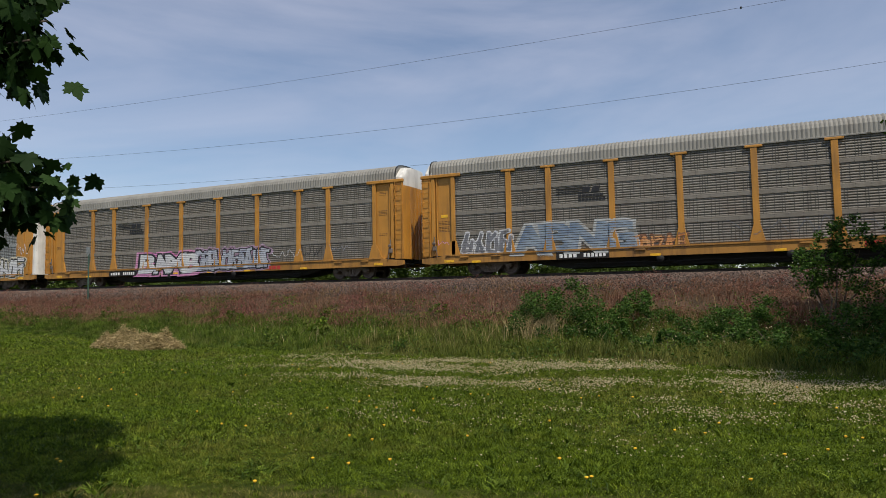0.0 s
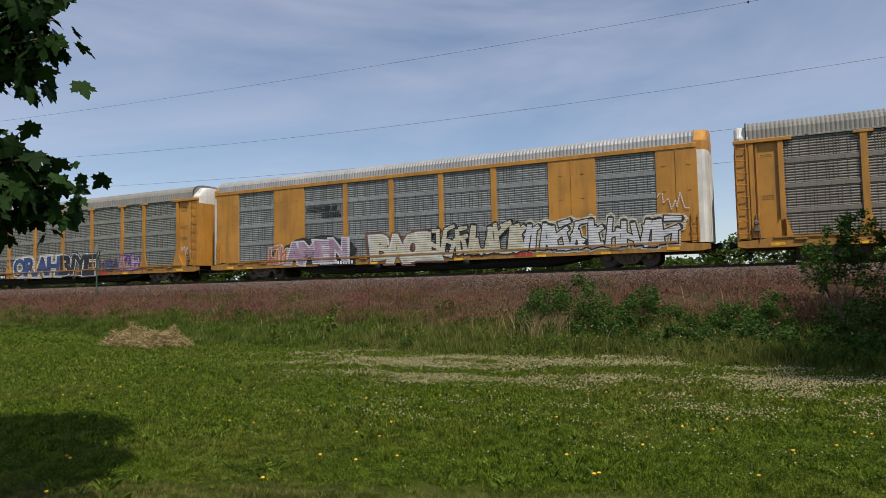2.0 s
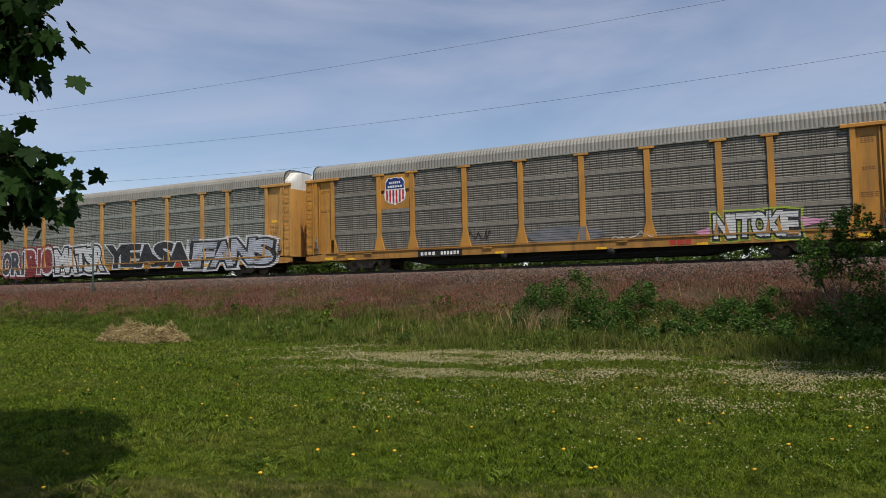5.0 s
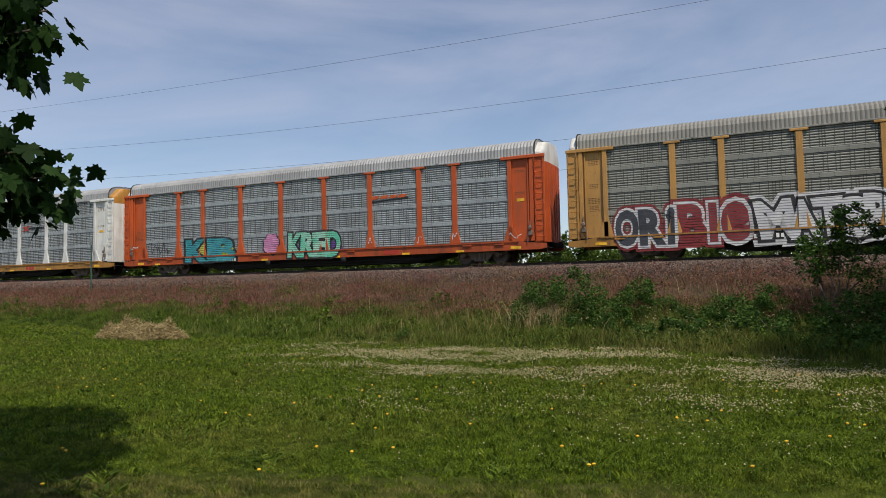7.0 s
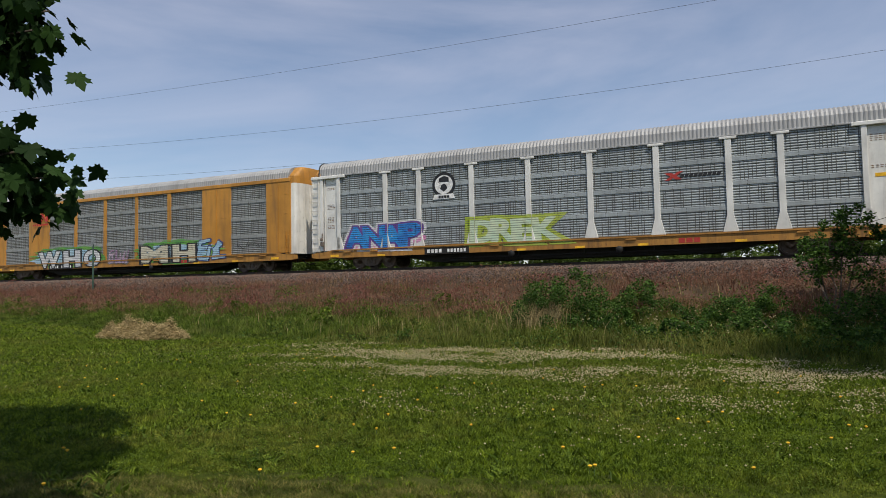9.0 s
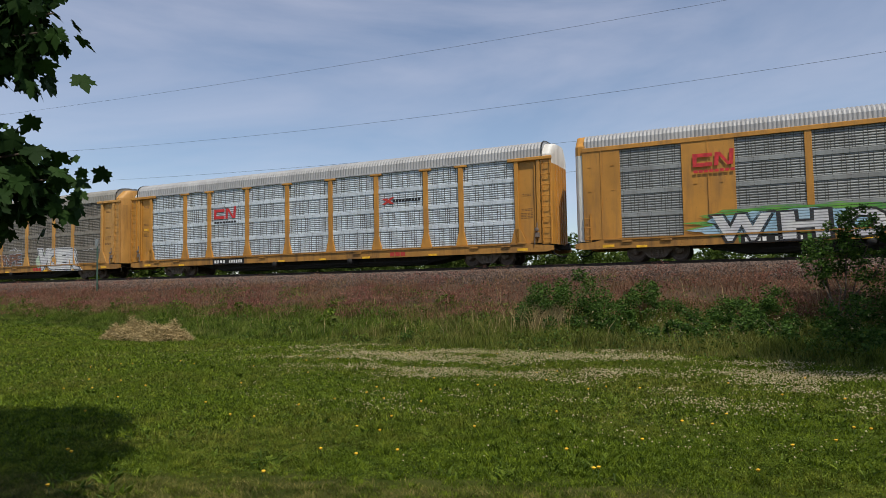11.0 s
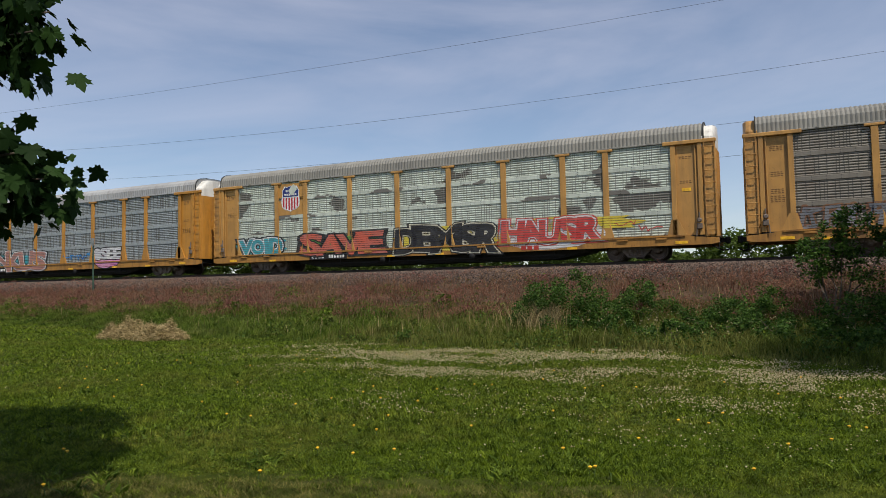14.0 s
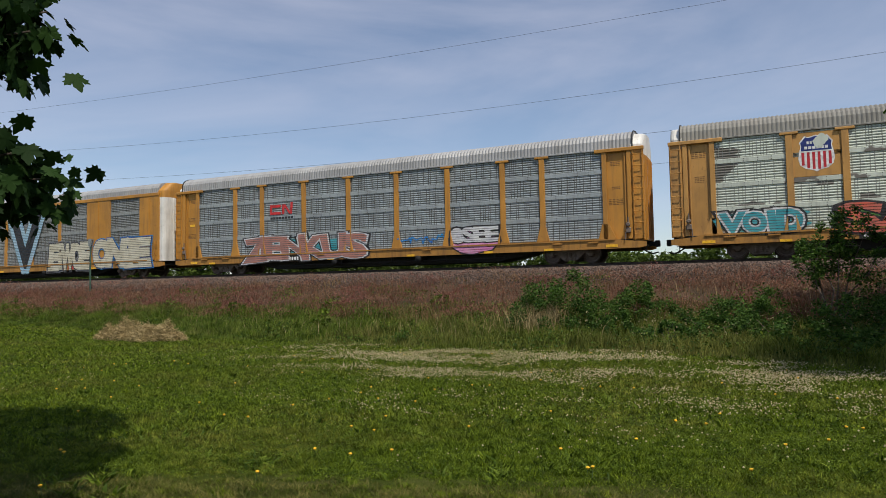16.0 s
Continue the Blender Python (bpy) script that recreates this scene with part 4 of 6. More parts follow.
def cross_emblem(car):
    y = -FACE - 0.026
    bm = prism(bmesh.new(), [(4.55, 3.36), (4.75, 3.36), (5.3, 3.72), (5.1, 3.72)], y - 0.006, y)
    prism(bm, [(4.55, 3.68), (4.85, 3.68), (5.25, 3.38), (5.0, 3.38)], y - 0.01, y - 0.004)
    part("emblem", bm, SIGN_RED, car, "red crossed emblem")
    word_bars(car, "word_bar", 5.15, 6.75, 3.46, 3.60, 9, INK, 0.04)


def stencils(car, seed):
    """Small data panels on the end plates, as fine bars, and coloured labels."""
    r = random.Random(seed)
    for s in (-1, 1):
        for z in (4.3, 3.25, 2.55, 2.2):
            if r.random() < 0.75:
                rows = r.randint(2, 4)
                w = r.uniform(0.18, 0.32)
                x = s * 12.25
                bm = bmesh.new()
                for k in range(rows):
                    for j in range(4):
                        a = x - w + j * w / 2
                        box(bm, a, a + w * r.uniform(0.25, 0.42), -FACE + 0.022, -FACE + 0.029, z + 0.075 * k, z + 0.075 * k + 0.026)
                part("stencil", bm, STENCIL_INK, car)
        if r.random() < 0.6:
            part("label_plate", boxed(s * 12.25 - 0.18, s * 12.25 + 0.18, -FACE + 0.018, -FACE + 0.029, 2.9, 3.04), REFLECT, car, "small yellow notice plate")
        part("sill_plate", boxed(s * 12.0 - 0.25, s * 12.0 + 0.25, -SIDE - 0.012, -SIDE, 0.66, 0.78), REFLECT, car)
    word_bars(car, "sill_mark", 5.0, 5.9, 0.66, 0.86, 3, SIGN_RED, y=-SIDE - 0.004)


def build_paintings():
    C = CARS
    for k, car in enumerate(C):
        number_board(car, -5.6 if k not in (1, 2) else (-6.2 if k == 1 else -4.8))
        reflectors(car, [-9.2, -1.8, 0.9, 3.6, 7.4] if k % 2 else [-10.6, -2.5, 2.2, 6.3, 9.2])
        stencils(car, k)
    for k in (0, 1, 2):
        striped_emblem(C[k])
    for k in (3, 4, 11):
        shield(C[k], k == 11)
    # first car
    wild_piece(C[0], -11.4, -8.9, 1.05, 2.1, "grey", "white", None, "faded white-outlined spray lettering", 11)
    piece(C[0], "ABNG", -8.6, -3.4, 1.0, 2.25, "faded_blue", "faded_white", None, "faded blue-grey spray letters edged in white", 0.14, 4)
    wild_piece(C[0], -3.6, -1.2, 0.95, 1.5, "orange", "rust", None, "faded orange lettering", 12, 0.45)
    sprayed(C[0], [("ghost_outline", scrawl(0.4, 8.5, 1.15, 2.0, 8, 0.035, 26), SP["grey"])], "faint old grey scribbles")
    wild_piece(C[0], 6.6, 11.0, 1.0, 2.1, "grey", "white", None, "faded grey and white lettering", 14)
    tag(C[0], -12.6, -12.0, 1.5, 1.8, "pink", 2)
    # second car
    piece(C[1], "BAMB", -4.6, 0.0, 0.7, 1.78, "white", "black", "pink", "white spray letters with black edges and pink glow", 0.15, 6)
    wild_piece(C[1], -0.3, 5.0, 0.75, 1.95, "silver", "black", "mauve", "tangled silver and black lettering", 15, 0.5)
    tag(C[1], 5.0, 7.2, 1.3, 1.75, "white", 21)
    tag(C[1], 7.2, 8.5, 1.25, 1.95, "black", 22)
    tag(C[1], 9.0, 10.3, 1.5, 1.9, "silver", 23, 0.02)
    # third car, smooth-sided
    sprayed(C[2], [("cloud", blob(-6.0, 1.45, 2.6, 0.85, 3), SP["black"])], "black spray cloud behind lettering", True)
    piece(C[2], "AMEN", -7.9, -4.2, 0.85, 1.95, "mauve", "white", None, "mauve spray letters edged in cream", 0.2, 7, smooth_side=True)
    wild_piece(C[2], -9.2, -7.9, 0.8, 1.8, "coral", "cream", None, "coral lettering", 31, 0.5, True)
    piece(C[2], "BAOL", -2.5, 1.1, 0.75, 1.95, "cream", "white", "rust", "cream bubble letters", 0.15, 8, smooth_side=True)
    wild_piece(C[2], 0.6, 5.6, 0.8, 2.3, "cream", "black", None, "cream and black flaming letters", 32, 0.7, True)
    wild_piece(C[2], 5.4, 12.2, 0.85, 2.2, "white", "black", "cream", "white and black flaming letters", 33, 0.75, True)
    sprayed(C[2], [("tag", scrawl(11.4, 12.7, 2.3, 3.2, 5, 0.035), SP["white"])], "thin white tag", True)
    # fourth car
    for polys in lettering("BUILDING", -6.6, -4.42, 4.2, 4.46, 0.03, 0, 1, 0.86) + lettering("AMERICA", -4.05, -2.45, 4.2, 4.46, 0.03, 0, 1, 0.86):
        me = on_wall(polys, 0.004)
        me.materials.append(INK)
        part("slogan_letter", me, None, C[3], "black slogan lettering")
    tag(C[3], -5.5, -3.6, 1.2, 1.7, "navy", 41, 0.05)
    tag(C[3], -4.5, -3.6, 1.75, 2.1, "navy", 42, 0.06)
    piece(C[3], "ORAH", -3.6, 1.15, 0.78, 1.98, "navy", "white", "cream", "dark blue spray letters edged in cream", 0.08, 9, rim=0.05)
    piece(C[3], "BIYE", 1.3, 4.6, 0.75, 2.0, "black", "white", "black", "black spray letters edged in white", 0.16, 10, rim=0.035)
    wild_piece(C[3], 4.95, 6.8, 0.85, 1.65, "navy", "rust", None, "dark blue and rust lettering", 43, 0.5)
    wild_piece(C[3], 6.8, 8.6, 0.85, 1.8, "mauve", "purple", None, "mauve lettering", 44, 0.45)
    tag(C[3], 4.2, 5.2, 2.0, 2.25, "black", 45, 0.025)
    tag(C[3], 12.05, 12.85, 1.6, 2.2, "white", 46, 0.035)
    tag(C[3], -12.75, -12.2, 2.0, 2.35, "white", 47, 0.03)
    # fifth car
    sprayed(C[4], [("ghost", blob(0.6, 1.35, 1.9, 0.42, 5), SP["grey"])], "painted-over grey patch")
    tag(C[4], -4.05, -2.9, 1.05, 1.9, "black", 51, 0.05)
    tag(C[4], 2.6, 4.5, 1.0, 1.3, "white", 52, 0.04)
    sprayed(C[4], [("flash", [[(6.0, 1.15), (7.2, 1.5), (7.2, 1.0), (6.3, 1.0)], [(9.6, 1.1), (10.9, 1.35), (10.2, 1.5), (9.6, 1.65)]], SP["pink"])], "pink spray flash")
    piece(C[4], "NITOKE", 6.8, 9.8, 0.85, 1.8, "white", "black", "lime", "white spray letters with green edge", 0.1, 11)
    # sixth car
    piece(C[5], "ORi", -11.4, -8.8, 0.6, 2.1, "slate", "white", "maroon", "dark bubble letters edged in white", 0.04, 12, 0.05, 0.06, overlap=0.98)
    piece(C[5], "BIe", -8.8, -6.1, 0.65, 2.2, "maroon", "white", "maroon", "dark red bubble letters edged in white", 0.04, 13, 0.05, 0.06, overlap=0.98)
    piece(C[5], "MATSR", -5.7, -1.2, 0.65, 2.1, "white", "black", "white", "white spray letters edged in black", 0.16, 14)
    piece(C[5], "YEASA", -0.7, 5.9, 0.8, 2.1, "black", "white", None, "heavy black spray letters edged in white", 0.2, 61, 0.06, 0.04)
    piece(C[5], "FANS", 6.5, 12.2, 0.65, 2.0, "silver", "black", "white", "silver spray letters", 0.12, 15)
    tag(C[5], -3.6, -1.9, 2.2, 2.5, "white", 62, 0.03)
    sprayed(C[5], [("ring", blob(6.4, 1.95, 0.5, 0.5, 3), SP["grey"])], "grey spray ring")
    # seventh car
    tag(C[6], -11.4, -9.5, 1.2, 2.0, "black", 71, 0.03)
    sprayed(C[6], [("cloud", blob(-6.4, 1.35, 2.2, 0.72, 6, 20, 0.3), SP["lime"])], "green spray cloud")
    piece(C[6], "KIB", -8.2, -4.7, 0.72, 2.0, "teal", "black", None, "blue and teal spray letters", 0.12, 16)
    sprayed(C[6], [("figure", blob(-2.05, 1.5, 0.7, 0.72, 7, 18, 0.35), SP["black"]), ("figure_fill", blob(-2.05, 1.52, 0.62, 0.66, 7, 18, 0.35), SP["pink"]), ("figure_lines", scrawl(-2.5, -1.6, 1.1, 1.9, 9, 0.03, 8), SP["mauve"])], "pink sprayed round shape")
    sprayed(C[6], [("cloud", blob(0.8, 1.2, 2.1, 0.45, 9, 16, 0.4), SP["purple"])], "purple spray cloud")
    piece(C[6], "KRED", -0.85, 2.4, 0.72, 2.0, "mint", "black", None, "mint green spray letters edged in black", 0.08, 17)
    y = -FACE - 0.026
    word_bars(C[6], "word_bar", 4.2, 6.3, 3.55, 3.72, 4, plain("orange_lettering", (0.55, 0.10, 0.02), 0.5), 0.12)
    flat_plate("swoosh", [(4.15, 3.36), (6.5, 3.50), (6.4, 3.56), (4.3, 3.46)], y, 0.006, INK, C[6])
    for x in (4.23, 7.05, 8.95, 11.9):
        tag(C[6], x - 0.3, x + 0.35, 1.1, 1.6, "white", int(x * 7), 0.035)
    tag(C[6], -12.7, -12.2, 1.4, 1.9, "white", 75, 0.05)
    # eighth car
    sprayed(C[7], [("glow", blob(-9.1, 1.55, 2.6, 0.72, 8, 22, 0.3), SP["pink"])], "pink spray glow")
    piece(C[7], "ANAP", -11.2, -7.0, 1.1, 2.15, "blue", "purple", "white", "blue and purple spray letters", 0.18, 18)
    piece(C[7], "DREK", -4.2, -0.1, 1.05, 2.1, "pale", "lime", "lime", "pale green spray letters", 0.15, 19)
    cx, cz = -5.68, 4.05
    badge = flat_plate("badge", [(cx + math.cos(k / 24 * 6.283) * 0.62, cz + math.sin(k / 24 * 6.283) * 0.62) for k in range(24)], y, 0.006, INK, C[7], "black and white round badge")
    flat_plate("badge_field", [(cx + math.cos(k / 24 * 6.283) * 0.48, cz + math.sin(k / 24 * 6.283) * 0.48) for k in range(24)], y - 0.006, 0.004, EMBLEM_WHITE, badge)
    flat_plate("badge_top", [(cx - 0.28, cz + 0.12), (cx + 0.28, cz + 0.12), (cx + 0.26, cz + 0.34), (cx + 0.05, cz + 0.42), (cx - 0.22, cz + 0.34)], y - 0.01, 0.004, INK, badge)
    flat_plate("badge_leaf", [(cx, cz - 0.36), (cx + 0.2, cz - 0.2), (cx + 0.12, cz - 0.02), (cx, cz + 0.05), (cx - 0.12, cz - 0.02), (cx - 0.2, cz - 0.2)], y - 0.01, 0.004, INK, badge)
    flat_plate("badge_ribbon", [(cx - 0.6, cz - 0.72), (cx + 0.6, cz - 0.72), (cx + 0.5, cz - 0.48), (cx - 0.5, cz - 0.48)], y - 0.01, 0.004, EMBLEM_WHITE, badge)
    word_bars(C[7], "badge_word", cx - 0.3, cx + 0.3, cz - 0.68, cz - 0.55, 4, INK, y=y - 0.016, parent=badge)
    cross_emblem(C[7])
    # ninth car, smooth-sided
    worm_emblem(C[8], -8.45, 3.9, 1.0, True, True)
    sprayed(C[8], [("cloud", blob(-5.0, 1.4, 4.1, 0.85, 12, 34, 0.3), SP["green"]), ("cloud_blue", blob(-5.2, 1.35, 3.7, 0.62, 13, 30, 0.4), SP["sky"])], "green and blue spray background", True)
    piece(C[8], "WHO", -8.0, -1.6, 0.75, 1.75, "white", "black", None, "white block spray letters", 0.06, 20, smooth_side=True, overlap=0.8)
    sprayed(C[8], [("cloud", blob(4.7, 1.4, 4.0, 0.85, 14, 34, 0.3), SP["green"]), ("cloud_blue", blob(4.9, 1.4, 3.7, 0.6, 15, 30, 0.45), SP["sky"])], "green and blue spray background", True)
    piece(C[8], "MH", 1.6, 6.4, 0.78, 1.75, "cream", "black", None, "cream block spray letters", 0.05, 21, smooth_side=True, overlap=0.8)
    wild_piece(C[8], 6.3, 8.3, 0.8, 2.0, "sky", "navy", None, "blue arrow lettering", 81, 0.8, True)
    wild_piece(C[8], -1.1, 0.7, 0.8, 1.7, "mauve", "grey", None, "faded mauve lettering", 82, 0.5, True)
    tag(C[8], 9.3, 11.0, 1.3, 1.75, "black", 83, 0.03)
    # tenth car
    worm_emblem(C[9], -6.7, 3.28, 1.05)
    cross_emblem(C[9])
    # eleventh car
    sign = part("sign_plate", boxed(-6.93, -4.35, -FACE - 0.04, -FACE, 2.9, 4.93, 0.01), SIGN_RED, C[10], "red square sign with white lettering rows")
    for z, w, k in ((4.05, 2.2, 8), (3.62, 1.65, 7), (3.16, 1.75, 7)):
        word_bars(C[10], "word_bar", -6.75, -6.75 + w, z, z + 0.2, k, EMBLEM_WHITE, y=-FACE - 0.042, parent=sign)
    wild_piece(C[10], -11.6, -7.3, 1.0, 1.95, "grey", "rust", None, "faded grey lettering", 91)
    wild_piece(C[10], -4.1, -0.6, 0.95, 2.0, "grey", "grey", None, "faded grey lettering", 92)
    piece(C[10], "SNPE", 1.3, 3.7, 1.1, 1.9, "rust", "silver", None, "outlined silver letters", 0.1, 22, 0.03, 0.035)
    sprayed(C[10], [("cloud", blob(5.9, 1.35, 0.75, 0.6, 4, 18, 0.2), SP["pale"])], "pale green spray patch")
    piece(C[10], "VCER", 5.6, 9.5, 0.8, 2.0, "white", "slate", "white", "white bubble letters", 0.08, 23, 0.08, 0.03)
    tag(C[10], 9.8, 11.0, 1.85, 2.05, "white", 93, 0.025)
    tag(C[10], 2.4, 3.6, 2.1, 2.35, "white", 94, 0.03)
    # twelfth car
    sprayed(C[11], [("cloud", blob(-10.0, 1.45, 2.0, 0.62, 2, 24, 0.3), SP["teal"])], "teal spray cloud")
    piece(C[11], "VOID", -11.5, -8.6, 1.05, 1.85, "teal", "white", "black", "teal spray letters edged in white", 0.12, 24)
    sprayed(C[11], [("cloud", blob(1.2, 1.35, 3.2, 0.75, 16, 24, 0.3), SP["yellow"])], "yellow spray background")
    sprayed(C[11], [("cloud", blob(7.6, 1.75, 3.8, 0.45, 17, 24, 0.4), SP["yellow"])], "yellow spray background")
    sprayed(C[11], [("cloud", blob(-4.8, 1.35, 3.1, 0.55, 18, 24, 0.4), SP["green"])], "green spray background")
    piece(C[11], "SAVE", -7.3, -2.3, 0.85, 1.9, "coral", "black", None, "red spray letters edged in black", 0.22, 25)
    piece(C[11], "DEMSR", -1.4, 3.9, 0.8, 2.0, "black", "cream", "black", "black spray letters edged in cream on yellow", 0.22, 26, 0.05, 0.03)
    sprayed(C[11], [("panel", blob(6.4, 1.35, 2.7, 0.72, 19, 24, 0.12), SP["white"])], "white spray background")
    piece(C[11], "HAUSR", 4.2, 8.6, 1.0, 2.0, "red", "white", "red", "red spray letters edged in white", 0.16, 27, 0.05, 0.04)
    tag(C[11], 9.2, 10.2, 1.55, 1.8, "red", 95, 0.035)
    tag(C[11], 10.3, 11.2, 1.25, 1.6, "red", 96, 0.05)
    # thirteenth car
    worm_emblem(C[12], -6.5, 3.25, 0.98)
    sprayed(C[12], [("cloud", blob(-4.3, 1.4, 4.1, 0.62, 20, 40, 0.4), SP["teal"])], "thin teal spray cloud")
    piece(C[12], "ZENKUS", -8.1, -0.4, 0.75, 1.95, "dusty", "white", "black", "coral spray letters edged in white and black", 0.24, 101, 0.05, 0.03)
    tag(C[12], 1.5, 4.0, 1.15, 1.7, "blue", 102, 0.07)
    sprayed(C[12], [("bubble", blob(5.6, 1.25, 1.42, 0.72, 5, 24, 0.12), SP["black"]), ("bubble_fill", blob(5.6, 1.2, 1.3, 0.6, 5, 24, 0.12), SP["pink"])], "pink bubble painting with black edge")
    piece(C[12], "eSEE", 4.4, 6.8, 1.2, 1.9, "white", "black", None, "white bubble letters", 0.08, 28)
    # fourteenth car, smooth-sided
    piece(C[13], "V", -1.2, 2.6, 0.75, 4.65, "black", "sky", None, "very large pale blue and black letter", 0.0, 29, 0.02, 0.07, True, 1.0)
    piece(C[13], "EiWOE", 3.3, 7.0, 0.75, 2.3, "cream", "slate", "grey", "cream bubble letters edged in grey", 0.14, 111, 0.08, 0.03, True)
    piece(C[13], "ONiE", 7.5, 12.2, 0.75, 2.35, "cream", "navy", "blue", "cream rounded letters edged in blue", 0.12, 112, 0.09, 0.02, True)


build_paintings()

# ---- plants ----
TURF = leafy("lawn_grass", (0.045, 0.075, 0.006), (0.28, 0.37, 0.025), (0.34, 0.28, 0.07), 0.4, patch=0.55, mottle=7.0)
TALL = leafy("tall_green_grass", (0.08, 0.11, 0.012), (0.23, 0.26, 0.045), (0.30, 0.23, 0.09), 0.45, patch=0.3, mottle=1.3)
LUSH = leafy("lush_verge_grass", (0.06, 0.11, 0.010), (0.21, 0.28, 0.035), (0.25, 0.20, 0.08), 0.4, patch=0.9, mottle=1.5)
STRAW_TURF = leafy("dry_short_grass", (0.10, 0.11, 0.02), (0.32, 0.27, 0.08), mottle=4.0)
STRAW = leafy("dry_straw", (0.16, 0.12, 0.045), (0.58, 0.45, 0.23), rough=0.7, through_light=0.15)
RUSSET = leafy("russet_seed_grass", (0.11, 0.05, 0.035), (0.25, 0.12, 0.075), (0.28, 0.21, 0.09), 0.6, patch=0.4)
SEEDS = leafy("red_brown_seed_heads", (0.12, 0.042, 0.036), (0.34, 0.15, 0.115), (0.34, 0.25, 0.12), 0.5, patch=0.35)
SHRUB = leafy("shrub_leaves", (0.018, 0.048, 0.009), (0.095, 0.175, 0.03))
HEDGE = leafy("far_hedge_leaves", (0.05, 0.085, 0.015), (0.12, 0.17, 0.03))
WOODS = leafy("far_wood_leaves", (0.04, 0.06, 0.03), (0.07, 0.10, 0.05))
# Near-black leaf colour carries the shade under the maple's crown.
MAPLE = leafy("shade_dark_maple_leaves", (0.008, 0.022, 0.004), (0.022, 0.052, 0.009), rough=0.7, through_light=0.12)
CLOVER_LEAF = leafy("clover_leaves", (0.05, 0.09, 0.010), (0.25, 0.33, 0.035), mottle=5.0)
CLOVER = leafy("clover_blossom", (0.30, 0.235, 0.11), (0.62, 0.54, 0.33), rough=0.8, through_light=0.1)
BARK = plain("bark", (0.10, 0.075, 0.055), 0.9, 0, 0.4, 14)
DANDELION = plain("dandelion_yellow", (0.75, 0.42, 0.01), 0.7)
STALK = plain("green_stalk", (0.07, 0.12, 0.03), 0.7)


def wedge(n, y0, y1, left=-61.5, right=15.0):
    """Random places on the plan between two distances from the garden's near edge."""
    r = np.sqrt(rng.uniform(y0 ** 2, y1 ** 2, n))
    a = np.radians(rng.uniform(left, right, n))
    return r * np.sin(a), r * np.cos(a)


def blades(x, y, long, wide, lean, bend=False, z=None):
    """Pointed grass blades: one triangle each, or a bent strip of three."""
    n = len(x)
    z = height(x, y) - 0.01 if z is None else z
    a, d = rng.uniform(0, 2 * np.pi, n), rng.uniform(0, 2 * np.pi, n)
    side = np.stack([np.cos(a), np.sin(a), np.zeros(n)], 1) * (np.asarray(wide) / 2)[:, None]
    out = np.stack([np.cos(d), np.sin(d), np.zeros(n)], 1) * (long * lean * rng.uniform(0.2, 1, n))[:, None]
    foot = np.stack([x, y, z], 1)
    up = np.stack([np.zeros(n), np.zeros(n), long * rng.uniform(0.8, 1.0, n)], 1)
    k = np.arange(n)[:, None]
    if not bend:
        v = np.stack([foot - side, foot + side, foot + up + out], 1).reshape(-1, 3)
        return v, k * 3 + np.array([[0, 1, 2]])
    mid = foot + up * 0.6 + out * 0.35
    v = np.stack([foot - side, foot + side, mid - side * 0.8, mid + side * 0.8, foot + up + out * 1.1], 1).reshape(-1, 3)
    t = np.concatenate([k * 5 + np.array([[0, 1, 3]]), k * 5 + np.array([[0, 3, 2]]), k * 5 + np.array([[2, 3, 4]])])
    return v, t


def joined(*sets):
    vs, ts, o = [], [], 0
    for v, t in sets:
        vs.append(v)
        ts.append(t + o)
        o += len(v)
    return np.concatenate(vs), np.concatenate(ts)


def stuff(name, sets, material, label, category):
    v, t = joined(*sets)
    return tagged(new(name, cloud_mesh(name, v, t, material)), label, category, kind="stuff")


EDGE = np.vectorize(lawn_edge)


def tufts(x, y, s):
    """Slow, uneven growth: 0 to 1 by place."""
    return 0.5 + 0.25 * np.sin(x * 1.3 / s + 2 * np.sin(y * 0.9 / s)) + 0.25 * np.sin(y * 1.9 / s + 1.7 * np.sin(x * 0.8 / s + 1))


